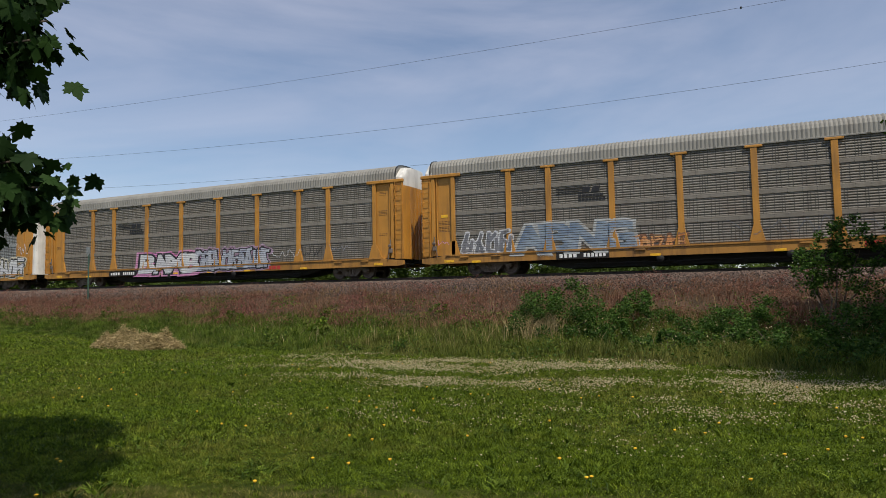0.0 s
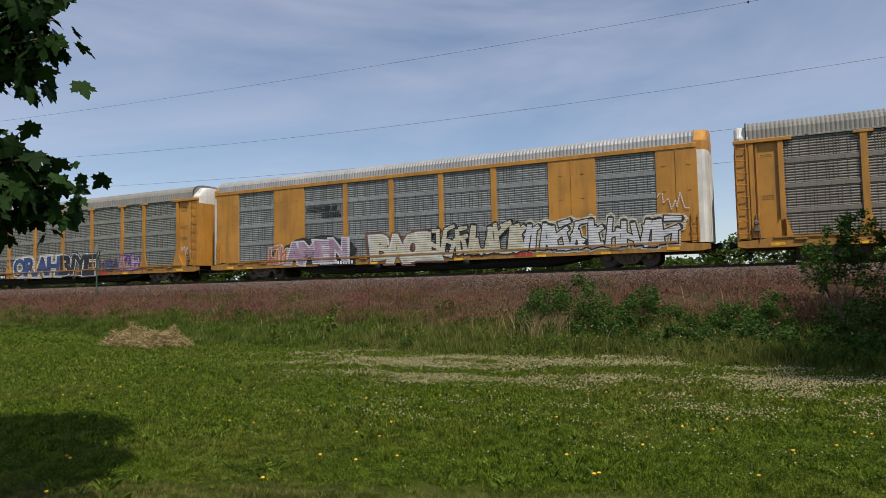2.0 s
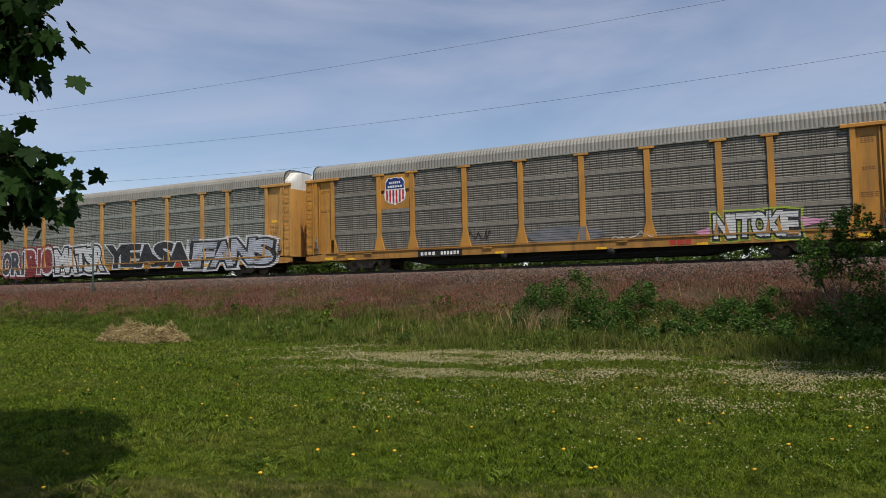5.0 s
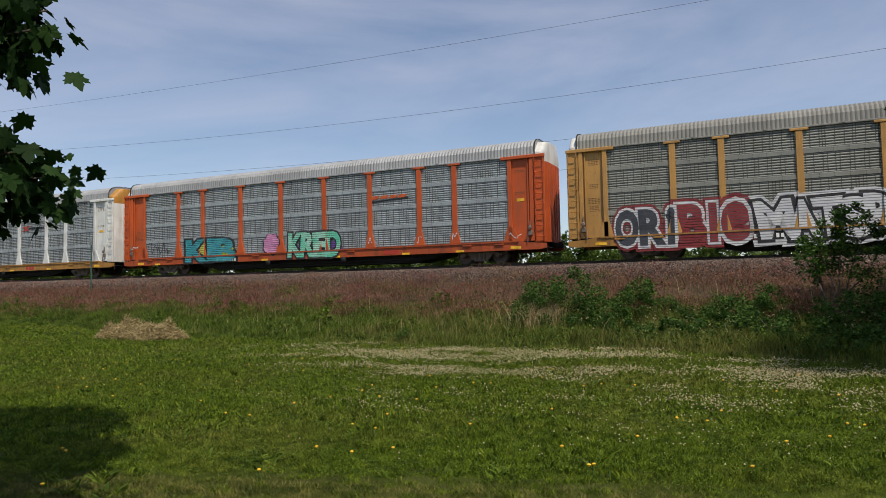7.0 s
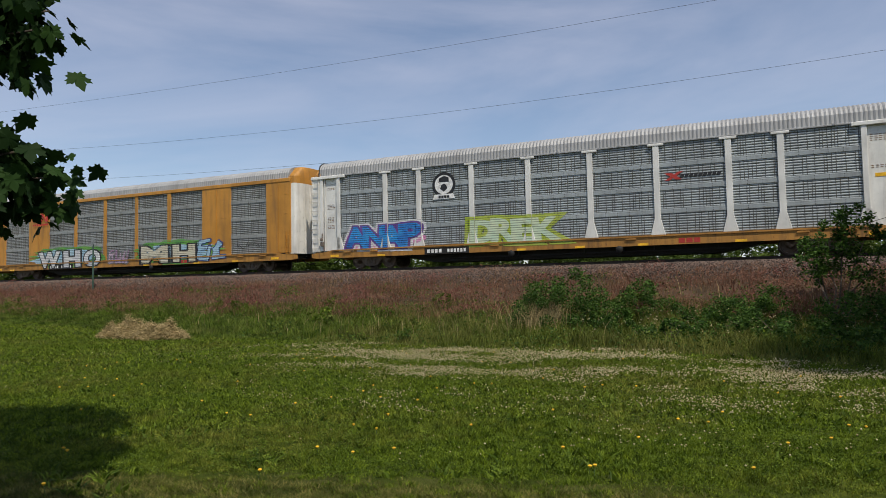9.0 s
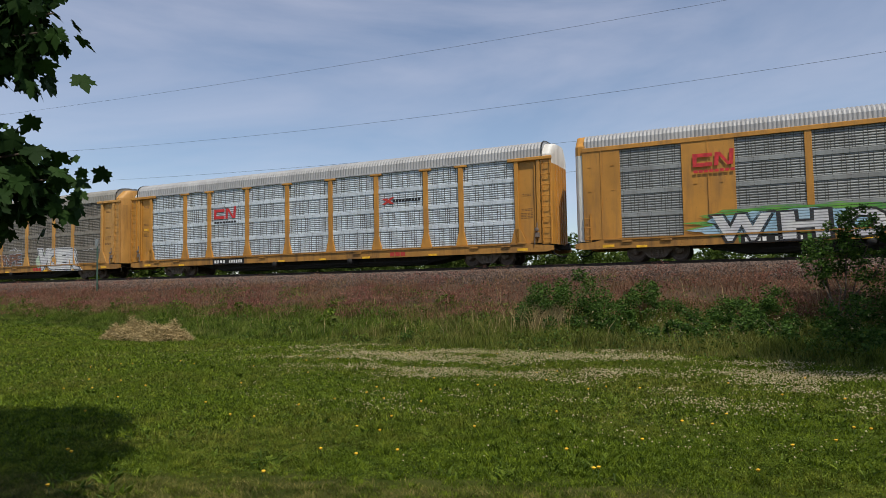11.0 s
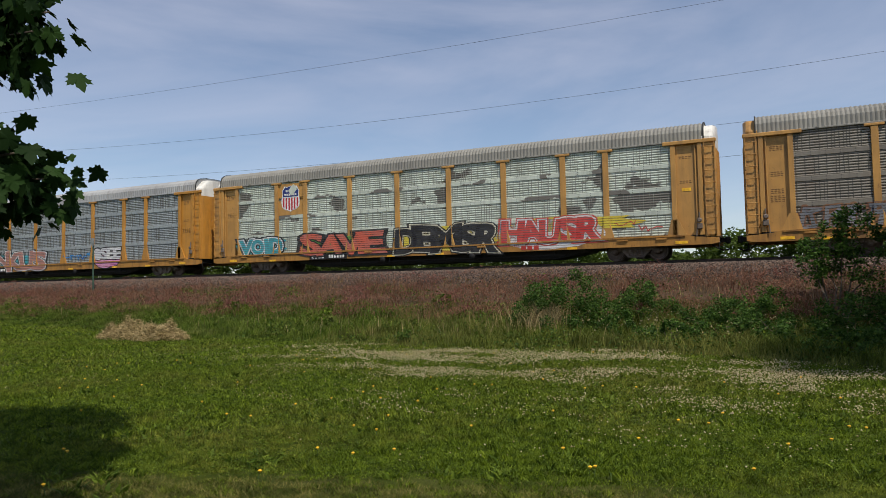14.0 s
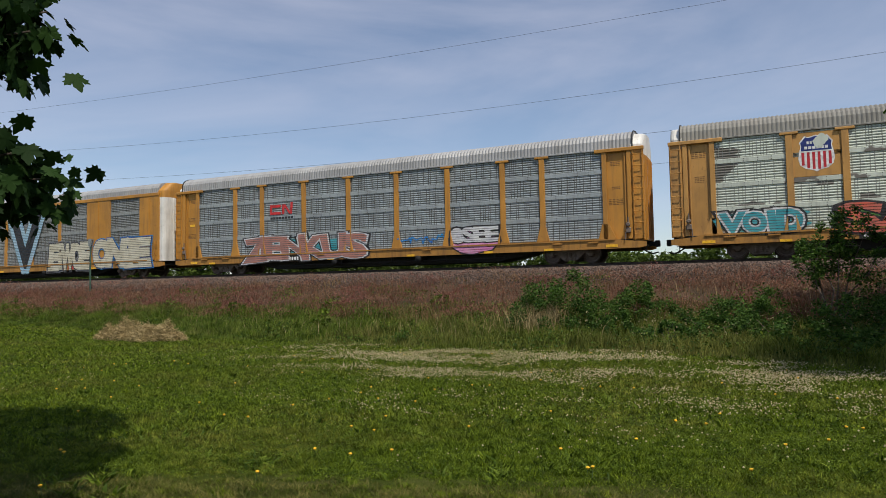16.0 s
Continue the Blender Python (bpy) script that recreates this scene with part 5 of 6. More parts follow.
def build_lawn():
    sets = []
    for n, r0, r1, w in ((240000, 3.8, 8, 0.013), (250000, 8, 15, 0.023), (150000, 15, 27, 0.04), (90000, 27, 42, 0.07), (30000, 42, 72, 0.1)):
        x, y = wedge(n, r0, r1)
        keep = y < EDGE(x) + rng.normal(0, 0.25, n)
        x, y = x[keep], y[keep]
        g = tufts(x, y, 0.35) * 0.5 + tufts(x, y, 1.6) * 0.5
        short = np.clip((y - 4.0 - (x + 5.9) * 0.25) / 0.4, 0.5, 1)
        fine = tufts(x + 7, y, 0.09)
        long = (0.012 + 0.03 * g + 0.05 * fine ** 2) * rng.uniform(0.5, 1.5, len(x)) * short * (1 + 0.01 * r1)
        sets.append(blades(x, y, long, np.full(len(x), w), 1.1))
    stuff("lawn_grass", sets, TURF, "uneven mown green lawn grass with dry patches", "grass")
    sets = []
    for n, r0, r1, size in ((95000, 3.8, 8, 0.017), (100000, 8, 15, 0.025), (60000, 15, 27, 0.04), (30000, 27, 42, 0.07)):
        x, y = wedge(n, r0, r1)
        keep = (y < EDGE(x) - 0.1) & (tufts(x + 3, y, 0.22) + 0.5 * tufts(x, y + 2, 0.9) > 0.62 + rng.uniform(-0.3, 0.3, n)) & (y > 4.1 + (x + 5.9) * 0.25)
        x, y = x[keep], y[keep]
        p = np.stack([x, y, height(x, y) + rng.uniform(0.025, 0.075, len(x)) * (1 + 0.01 * r1)], 1)
        sets.append(leaf_cloud(p, np.full(len(p), 0.02), len(p), size, 0.35))
    stuff("clover_leaves", sets, CLOVER_LEAF, "dense low clover and weed leaves in the lawn", "weeds")
    x, y = wedge(2600, 4, 16)
    keep = tufts(x, y, 0.5) > 0.62
    x, y = x[keep], y[keep]
    sets = []
    for k in range(5):
        n = len(x)
        sets.append(blades(x + rng.normal(0, 0.02, n), y + rng.normal(0, 0.02, n), rng.uniform(0.06, 0.11, n), rng.uniform(0.025, 0.045, n), 1.3, True))
    stuff("broadleaf_weeds", sets, CLOVER_LEAF, "low broad-leaved weeds growing in the lawn", "weeds")


def build_lawn_border():
    x, y = wedge(110000, 4.4, 7.6, -62, -2)
    keep = y < 4.0 + (x + 5.9) * 0.25 + rng.normal(0, 0.12, len(x))
    x, y = x[keep], y[keep]
    b = blades(x, y, rng.uniform(0.02, 0.06, len(x)), np.full(len(x), 0.009), 1.6)
    stuff("lawn_border", [b], STRAW_TURF, "short dry yellowish grass at the lawn's border", "grass")


def build_clover():
    n = 125000
    x, y = wedge(n, 6, 19, -58, 15)
    patch = np.array([noise.noise((a * 0.5, b * 1.1, 0.3)) + 0.6 * noise.noise((a * 1.7, b * 2.6, 4.0)) for a, b in zip(x, y)]) * 0.55 + 0.5
    want = np.clip((patch - 0.44) * 2.6, 0.02, 1) * np.clip((y - 6.5 - 0.12 * x) / 4.0, 0.03, 1) * np.clip((41 - np.degrees(np.arctan2(-x, y))) / 14, 0.02, 1) * (y < EDGE(x) - 0.1)
    keep = rng.uniform(0, 1, n) < want
    x, y = x[keep], y[keep]
    n = len(x)
    r = rng.uniform(0.007, 0.0135, n) * (0.75 + 0.034 * y)
    z = height(x, y) + rng.uniform(0.05, 0.10, n)
    unit = np.array([[1, 0, 0], [0, 1, 0], [-1, 0, 0], [0, -1, 0], [0, 0, 0.9], [0, 0, -0.7]])
    v = (np.stack([x, y, z], 1)[:, None] + unit[None] * r[:, None, None]).reshape(-1, 3)
    f = np.array([[0, 1, 4], [1, 2, 4], [2, 3, 4], [3, 0, 4], [1, 0, 5], [2, 1, 5], [3, 2, 5], [0, 3, 5]])
    t = (np.arange(n)[:, None, None] * 6 + f[None]).reshape(-1, 3)
    stuff("clover_blossoms", [(v, t)], CLOVER, "pale white clover blossoms scattered over the lawn", "flowers")


def build_verge():
    n = 135000
    x = rng.uniform(-62, 9, n)
    e = EDGE(x)
    y = e + rng.uniform(0, 1, n) ** 1.2 * (25.6 - e + 1.0)
    keep = (rank(x, y) < 26.3) & (y > e - 0.2)
    x, y = x[keep], y[keep]
    g = tufts(x, y, 0.8) * 0.6 + tufts(x + 5, y, 2.4) * 0.4
    start = np.clip((y - EDGE(x)) / 1.2, 0.35, 1)
    long = (0.16 + 0.42 * g) * rng.uniform(0.6, 1.25, len(x)) * start * np.clip((27.5 - rank(x, y)) / 3, 0.4, 1)
    lush = (x < -13 + 3 * tufts(x, y, 2)) & (y < 25)
    sets = blades(x[~lush], y[~lush], long[~lush], np.full((~lush).sum(), 0.017), 0.7, True)
    stuff("tall_grass", [sets], TALL, "tall green and drying grass on the verge", "grass")
    sets = blades(x[lush], y[lush], long[lush] * 0.95, np.full(lush.sum(), 0.022), 0.7, True)
    stuff("lush_grass", [sets], LUSH, "lush bright green tall grass below the embankment", "grass")
    n = 85000
    x = rng.uniform(-60, 9, n)
    e = EDGE(x)
    y = e + rng.uniform(0, 1, n) * (27.0 - e)
    up = np.array([noise.noise((a * 0.55, b * 0.8, 1.7)) + 0.5 * noise.noise((a * 1.9, b * 2.2, 6.0)) for a, b in zip(x, y)])
    keep = up + rng.uniform(-0.25, 0.25, n) > np.where(rank(x, y) > 25.0, 0.22, -0.02)
    x, y, up = x[keep], y[keep], np.clip(up[keep], 0, 1)
    p = np.stack([x, y, height(x, y) + (0.06 + 0.75 * up * np.clip((y - EDGE(x)) / 0.9, 0.25, 1)) * rng.uniform(0.35, 1, len(x))], 1)
    dark = rng.uniform(0, 1, len(x)) < np.where(x > -9, 0.5, 0.22)
    for q, mat, size in ((p[dark], SHRUB, 0.075), (p[~dark], LUSH, 0.085)):
        stuff("verge_weeds", [leaf_cloud(q, np.full(len(q), 0.06), len(q), size, 0.6)], mat, "leafy green weeds in uneven clumps on the verge", "weeds")
    n = 200
    x = rng.normal(-7.2, 2.2, n)
    y = rng.uniform(17.5, 24, n)
    keep = tufts(x, y, 0.5) > 0.5
    x, y = x[keep], y[keep]
    a = blades(x, y, rng.uniform(0.5, 1.0, len(x)), np.full(len(x), 0.014), 0.5, True)
    n = 700
    x, y = rng.normal(-5.6, 0.35, n), rng.normal(21.2, 0.3, n)
    b = blades(x, y, rng.uniform(0.7, 1.15, n), np.full(n, 0.016), 0.5, True)
    n = 500
    x, y = rng.uniform(-45, 8, n), rng.uniform(18, 26, n)
    keep = y > EDGE(x) + 1
    c = blades(x[keep], y[keep], rng.uniform(0.5, 0.95, keep.sum()), np.full(keep.sum(), 0.012), 0.5, True)
    stuff("dry_stalks", [a, b, c], STRAW, "straw-coloured dry grass stalks among the weeds", "grass")
    n = 60000
    x = rng.uniform(-70, 10, n)
    y = along(x, rng.uniform(24.2, 28.9, n))
    keep = rng.uniform(0, 1, n) < np.clip(0.35 + 0.9 * (tufts(x, y, 0.7) * 0.6 + tufts(x, y * 2, 2.0) * 0.4 - 0.3), 0.1, 1) * np.clip((29.3 - rank(x, y)) / 1.4, 0.05, 1)
    x, y = x[keep], y[keep]
    a = blades(x, y, rng.uniform(0.14, 0.42, len(x)) * (0.6 + 0.7 * tufts(x, y, 0.9)), np.full(len(x), 0.022), 0.9, True)
    n = 130000
    x = rng.uniform(-70, 10, n)
    y = along(x, rng.uniform(24.3, 29.6, n))
    thick = np.array([noise.noise((p * 0.5, q * 0.9, 9.0)) + 0.6 * noise.noise((p * 1.6, q * 2.5, 3.0)) for p, q in zip(x, y)])
    keep = thick + 0.28 - 0.45 * np.clip((rank(x, y) - 27.8) / 1.3, 0, 2) - 0.35 * np.clip((26.0 - rank(x, y)) / 1.7, 0, 1) + rng.uniform(-0.35, 0.35, n) > 0
    x, y, thick = x[keep], y[keep], np.clip(thick[keep] + 0.35, 0.1, 1)
    heads = np.stack([x, y, height(x, y) + 0.05 + 0.38 * thick * rng.uniform(0.3, 1, len(x))], 1)
    b = leaf_cloud(heads, np.full(len(heads), 0.05), len(heads), 0.062, 0.9)
    stuff("seed_heads", [b], SEEDS, "reddish-brown grass seed heads over the embankment slope", "grass")
    stuff("russet_grass", [a], RUSSET, "reddish-brown seeding grass on the embankment slope", "grass")


def build_ballast():
    n = 60000
    x = rng.uniform(-66, 10, n)
    y = along(x, 28.2 + rng.uniform(0, 1, n) ** 0.75 * 3.0)
    r = rng.uniform(0.02, 0.055, n)
    z = height(x, y) + r * 0.3
    unit = np.array([[1, 0.1, 0], [0.1, 1, 0.1], [-1, 0, 0.2], [0, -1, 0], [0.1, 0.2, 0.8], [0, 0, -0.8]])
    jit = rng.uniform(0.65, 1.25, (n, 6, 3))
    a = rng.uniform(0, 2 * np.pi, n)
    rot = np.stack([np.stack([np.cos(a), -np.sin(a)], 1), np.stack([np.sin(a), np.cos(a)], 1)], 1)
    p = unit[None] * jit * r[:, None, None]
    p[:, :, :2] = np.einsum("nij,nkj->nki", rot, p[:, :, :2])
    v = (np.stack([x, y, z], 1)[:, None] + p).reshape(-1, 3)
    f = np.array([[0, 1, 4], [1, 2, 4], [2, 3, 4], [3, 0, 4], [1, 0, 5], [2, 1, 5], [3, 2, 5], [0, 3, 5]])
    m, nn, l, b = nodes_of("ballast_stone")
    g = nn.new("ShaderNodeNewGeometry")
    c = mixed(nn, l, g.outputs["Random Per Island"], (0.018, 0.012, 0.01), (0.21, 0.145, 0.11))
    l.new(c, b.inputs["Base Color"])
    b.inputs["Roughness"].default_value = 0.9
    stuff("ballast_stones", [(v, (np.arange(n)[:, None, None] * 6 + f[None]).reshape(-1, 3))], m, "grey and pinkish crushed ballast stones", "ballast")


def leaf_cloud(centres, radii, n, size, flat=0.5):
    """Small pointed leaves round many clump centres."""
    centres, radii = np.asarray(centres, float), np.asarray(radii, float)
    k = rng.integers(0, len(centres), n)
    d = rng.normal(0, 1, (n, 3))
    d /= np.linalg.norm(d, axis=1)[:, None]
    p = centres[k] + d * (radii[k] * rng.uniform(0.25, 1.0, n) ** 0.5)[:, None]
    a = rng.normal(0, 1, (n, 3)) * [1, 1, flat]
    a /= np.linalg.norm(a, axis=1)[:, None]
    b = np.cross(a, rng.normal(0, 1, (n, 3)))
    b /= np.linalg.norm(b, axis=1)[:, None]
    s = size * rng.uniform(0.6, 1.3, n)[:, None]
    v = np.stack([p, p + a * s * 0.5 + b * s * 0.28, p + a * s, p + a * s * 0.5 - b * s * 0.28], 1).reshape(-1, 3)
    q = np.arange(n)[:, None] * 4
    return v, np.concatenate([q + [[0, 1, 2]], q + [[0, 2, 3]]])


def shrub(name, label, category, x, y, wide, high, clumps, leaves, size, material, group="", deep=None, stems=5, bare=0.0):
    z = float(height(x, y))
    plant = thing(name, label, category, group, at=pose(x, y, z - 0.03))
    deep = deep or wide
    c = []
    for _ in range(clumps):
        a, r = rng.uniform(0, 2 * np.pi), math.sqrt(rng.uniform(0, 1))
        h = rng.uniform(max(0.05, bare), 1) * (1 - 0.45 * r * r) + 0.08 * rng.normal()
        c.append((math.cos(a) * r * wide / 2, math.sin(a) * r * deep / 2, max(0.08, h * high * 0.92)))
    rad = rng.uniform(0.10, 0.22, clumps) * min(wide, high)
    v, t = leaf_cloud(c, rad, leaves, size)
    tagged(part("foliage", cloud_mesh("foliage", v, t, material), None, plant), kind="stuff")
    for k in range(stems):
        q = c[int(rng.integers(0, clumps))]
        bm = bmesh.new()
        mid = (q[0] * 0.45 + rng.normal(0, 0.04), q[1] * 0.45, q[2] * 0.5)
        rod(bm, (rng.normal(0, 0.08 * wide), 0, 0), mid, 0.012 + 0.006 * high, 6, 0.012)
        rod(bm, mid, q, 0.012, 5, 0.004)
        part("stem", bm, BARK, plant)
    return plant


def build_shrubs():
    g = "weedy bushes on the verge"
    for x, y, w, h, n in ((-5.0, 22.0, 3.3, 1.85, 11000), (-2.4, 23.0, 2.4, 1.35, 4400), (-3.4, 20.6, 2.2, 0.85, 3200), (-0.3, 20.8, 2.8, 1.0, 4400),
                          (1.2, 19.0, 2.6, 0.95, 4000), (3.4, 19.8, 3.0, 1.35, 5600), (4.9, 22.6, 3.4, 2.0, 7600), (2.4, 16.8, 3.0, 0.75, 3800), (5.0, 17.2, 2.8, 1.2, 3800), (0.6, 22.8, 2.6, 1.2, 4200), (-1.4, 18.4, 2.4, 0.65, 2600)):
        shrub("bush", "dense dark green leafy bush on the verge", "bush", x, y, w, h, int(12 + w * 8), n, 0.085, SHRUB, g)
    shrub("burdock", "broad-leaved green weed with large leaves", "weed", -13.6, 21.2, 1.3, 0.75, 14, 420, 0.17, LUSH, "large weeds")
    shrub("burdock", "low bright green broad-leaved weed", "weed", -6.2, 18.4, 1.5, 0.35, 14, 420, 0.15, LUSH, "large weeds")
    shrub("burdock", "low bright green broad-leaved weed", "weed", -8.6, 18.0, 1.0, 0.4, 10, 300, 0.13, SHRUB, "large weeds")
    for x, y, h in ((-10.5, 26.0, 0.5), (-4.6, 26.2, 0.5), (-29, 25.9, 0.6), (-36, 25.2, 0.8), (-20.5, 25.4, 0.5), (-3.0, 25.8, 0.6), (-15.8, 25.8, 0.45)):
        shrub("bank_weed", "bright green weed tuft on the embankment", "weed", x, float(along(x, y)), h * 1.6, h, 9, 300, 0.09, LUSH, "weeds on the embankment", stems=3)
    # the young tree that stands before the train
    z = float(height(2.75, 22))
    tree = thing("sapling", "young leafy sapling with several thin stems", "tree", at=pose(2.75, 22, z - 0.05))
    tips = []
    for k, (dx, top, low) in enumerate(((-0.35, 2.5, 0), (0.0, 2.75, 0), (0.45, 3.2, 0), (0.95, 2.9, 0), (1.4, 2.5, 0), (-0.5, 2.2, 0))):
        bm = bmesh.new()
        twigs = []
        p = Vector((rng.normal(0, 0.12) + dx * 0.15, rng.normal(0, 0.2), 0))
        for s in range(5):
            f = (s + 1) / 5
            q = Vector((dx * (0.15 + 0.85 * f ** 1.3) + rng.normal(0, 0.06), rng.normal(0, 0.15), top * f))
            rod(bm, p, q, 0.032 * (1 - s / 5.5), 6, 0.032 * (1 - (s + 1) / 5.5))
            p = q
            if s >= 2:
                for _ in range(3 if s < 4 else 5):
                    w = q + Vector((rng.normal(0, 0.26), rng.normal(0, 0.26), rng.uniform(-0.2, 0.25)))
                    twigs.append((q, w))
                    tips.append(w)
        stem = part("stem", bm, BARK, tree)
        for q, w in twigs:
            part("twig", rod(bmesh.new(), q, w, 0.010, 5, 0.004), BARK, stem)
    v, t = leaf_cloud(tips, rng.uniform(0.12, 0.22, len(tips)), 4300, 0.105, 0.6)
    tagged(part("crown", cloud_mesh("crown", v, t, SHRUB), None, tree, "dark green leaves in loose sprays"), kind="stuff")
    # small white blossoms among the bushes
    n = 350
    x, y = rng.uniform(-4, 7, n), rng.uniform(16.5, 21.5, n)
    v, t = leaf_cloud(np.stack([x, y, height(x, y) + rng.uniform(0.3, 0.8, n)], 1), np.full(n, 0.02), n * 3, 0.035)
    stuff("white_blossoms", [(v, t)], CLOVER, "tiny white wildflowers among the weeds", "flowers")


def build_straw_heap():
    """Cut grass thrown in two low humps, the strands lying every way."""
    n = 16000
    k = rng.uniform(0, 1, n) < 0.5
    a, r = rng.uniform(0, 2 * np.pi, n), np.sqrt(rng.uniform(0, 1, n))
    x = np.where(k, -18.95, -17.3) + 1.05 * r * np.cos(a)
    y = np.where(k, 17.1, 16.9) + 0.75 * r * np.sin(a)
    lump = np.array([noise.noise((p * 2.6, q * 2.6, 0.0)) for p, q in zip(x, y)])
    h = (0.58 * (1 - r ** 2) ** 0.7 * (0.8 + 1.0 * lump)) + 0.03
    p = np.stack([x, y, height(x, y) + h * rng.uniform(0.45, 1, n)], 1)
    d = rng.normal(0, 1, (n, 3)) * [1, 1, 0.45]
    d /= np.linalg.norm(d, axis=1)[:, None]
    s = np.cross(d, rng.normal(0, 1, (n, 3)))
    s /= np.linalg.norm(s, axis=1)[:, None]
    long = rng.uniform(0.08, 0.22, n)[:, None]
    v = np.stack([p - s * 0.011, p + s * 0.011, p + d * long], 1).reshape(-1, 3)
    stuff("straw_heap", [(v, np.arange(n)[:, None] * 3 + np.array([[0, 1, 2]]))], STRAW, "low double heap of dry straw-coloured cut grass", "straw")


def build_behind():
    """The hedge and the far woods that show under and between the cars."""
    c = []
    for x in np.arange(-74, 15, 0.45):
        gap = 0.72 if -7.5 < x < -1.2 else 1.0
        top = (2.5 + 0.8 * float(tufts(x, 0.3 * x, 1.7))) * gap + (0.75 if x < -8 else 0.3) + (0.15 if x > 2 else 0)
        for _ in range(6):
            c.append((x + rng.normal(0, 0.4), 44 + rng.uniform(-1.5, 2.5), 0.9 + rng.uniform(0.1, 1.0) * top))
    v, t = leaf_cloud(c, rng.uniform(0.4, 0.7, len(c)), 190000, 0.24)
    stuff("hedge", [(v, t)], HEDGE, "rough green hedge beyond the tracks", "hedge")
    c = []
    for x in np.arange(-420, 160, 2.6):
        top = 10 + 5.5 * float(tufts(x, 0.2 * x, 14))
        for _ in range(6):
            c.append((x + rng.normal(0, 2), 250 + rng.uniform(-6, 10), rng.uniform(0.15, 1) * top))
    v, t = leaf_cloud(c, rng.uniform(1.3, 2.4, len(c)), 40000, 0.95)
    stuff("distant_woods", [(v, t)], WOODS, "distant line of green trees", "trees")


def maple_leaf():
    """A five-lobed toothed leaf, folded a little along its ribs."""
    lobes = [(0.0, -0.06), (0.10, 0.02), (0.30, -0.10), (0.34, 0.03), (0.50, 0.08), (0.40, 0.16), (0.44, 0.27), (0.62, 0.36), (0.54, 0.43), (0.62, 0.58), (0.44, 0.55), (0.34, 0.60), (0.22, 0.50), (0.25, 0.70), (0.16, 0.78), (0.10, 0.92)]
    outline = lobes + [(0, 1.05)] + [(-x, y) for x, y in lobes[:0:-1]]
    bm = bmesh.new()
    mid = bm.verts.new((0, 0.28, 0.0))
    vs = [bm.verts.new((x, y, -0.16 * abs(x) - 0.10 * y * y + 0.03 * math.sin(9 * x + 5 * y))) for x, y in outline]
    for i in range(len(vs)):
        bm.faces.new((mid, vs[i], vs[(i + 1) % len(vs)]))
    bmesh.ops.scale(bm, vec=(0.1, 0.1, 0.1), verts=bm.verts)
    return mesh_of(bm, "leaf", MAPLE)


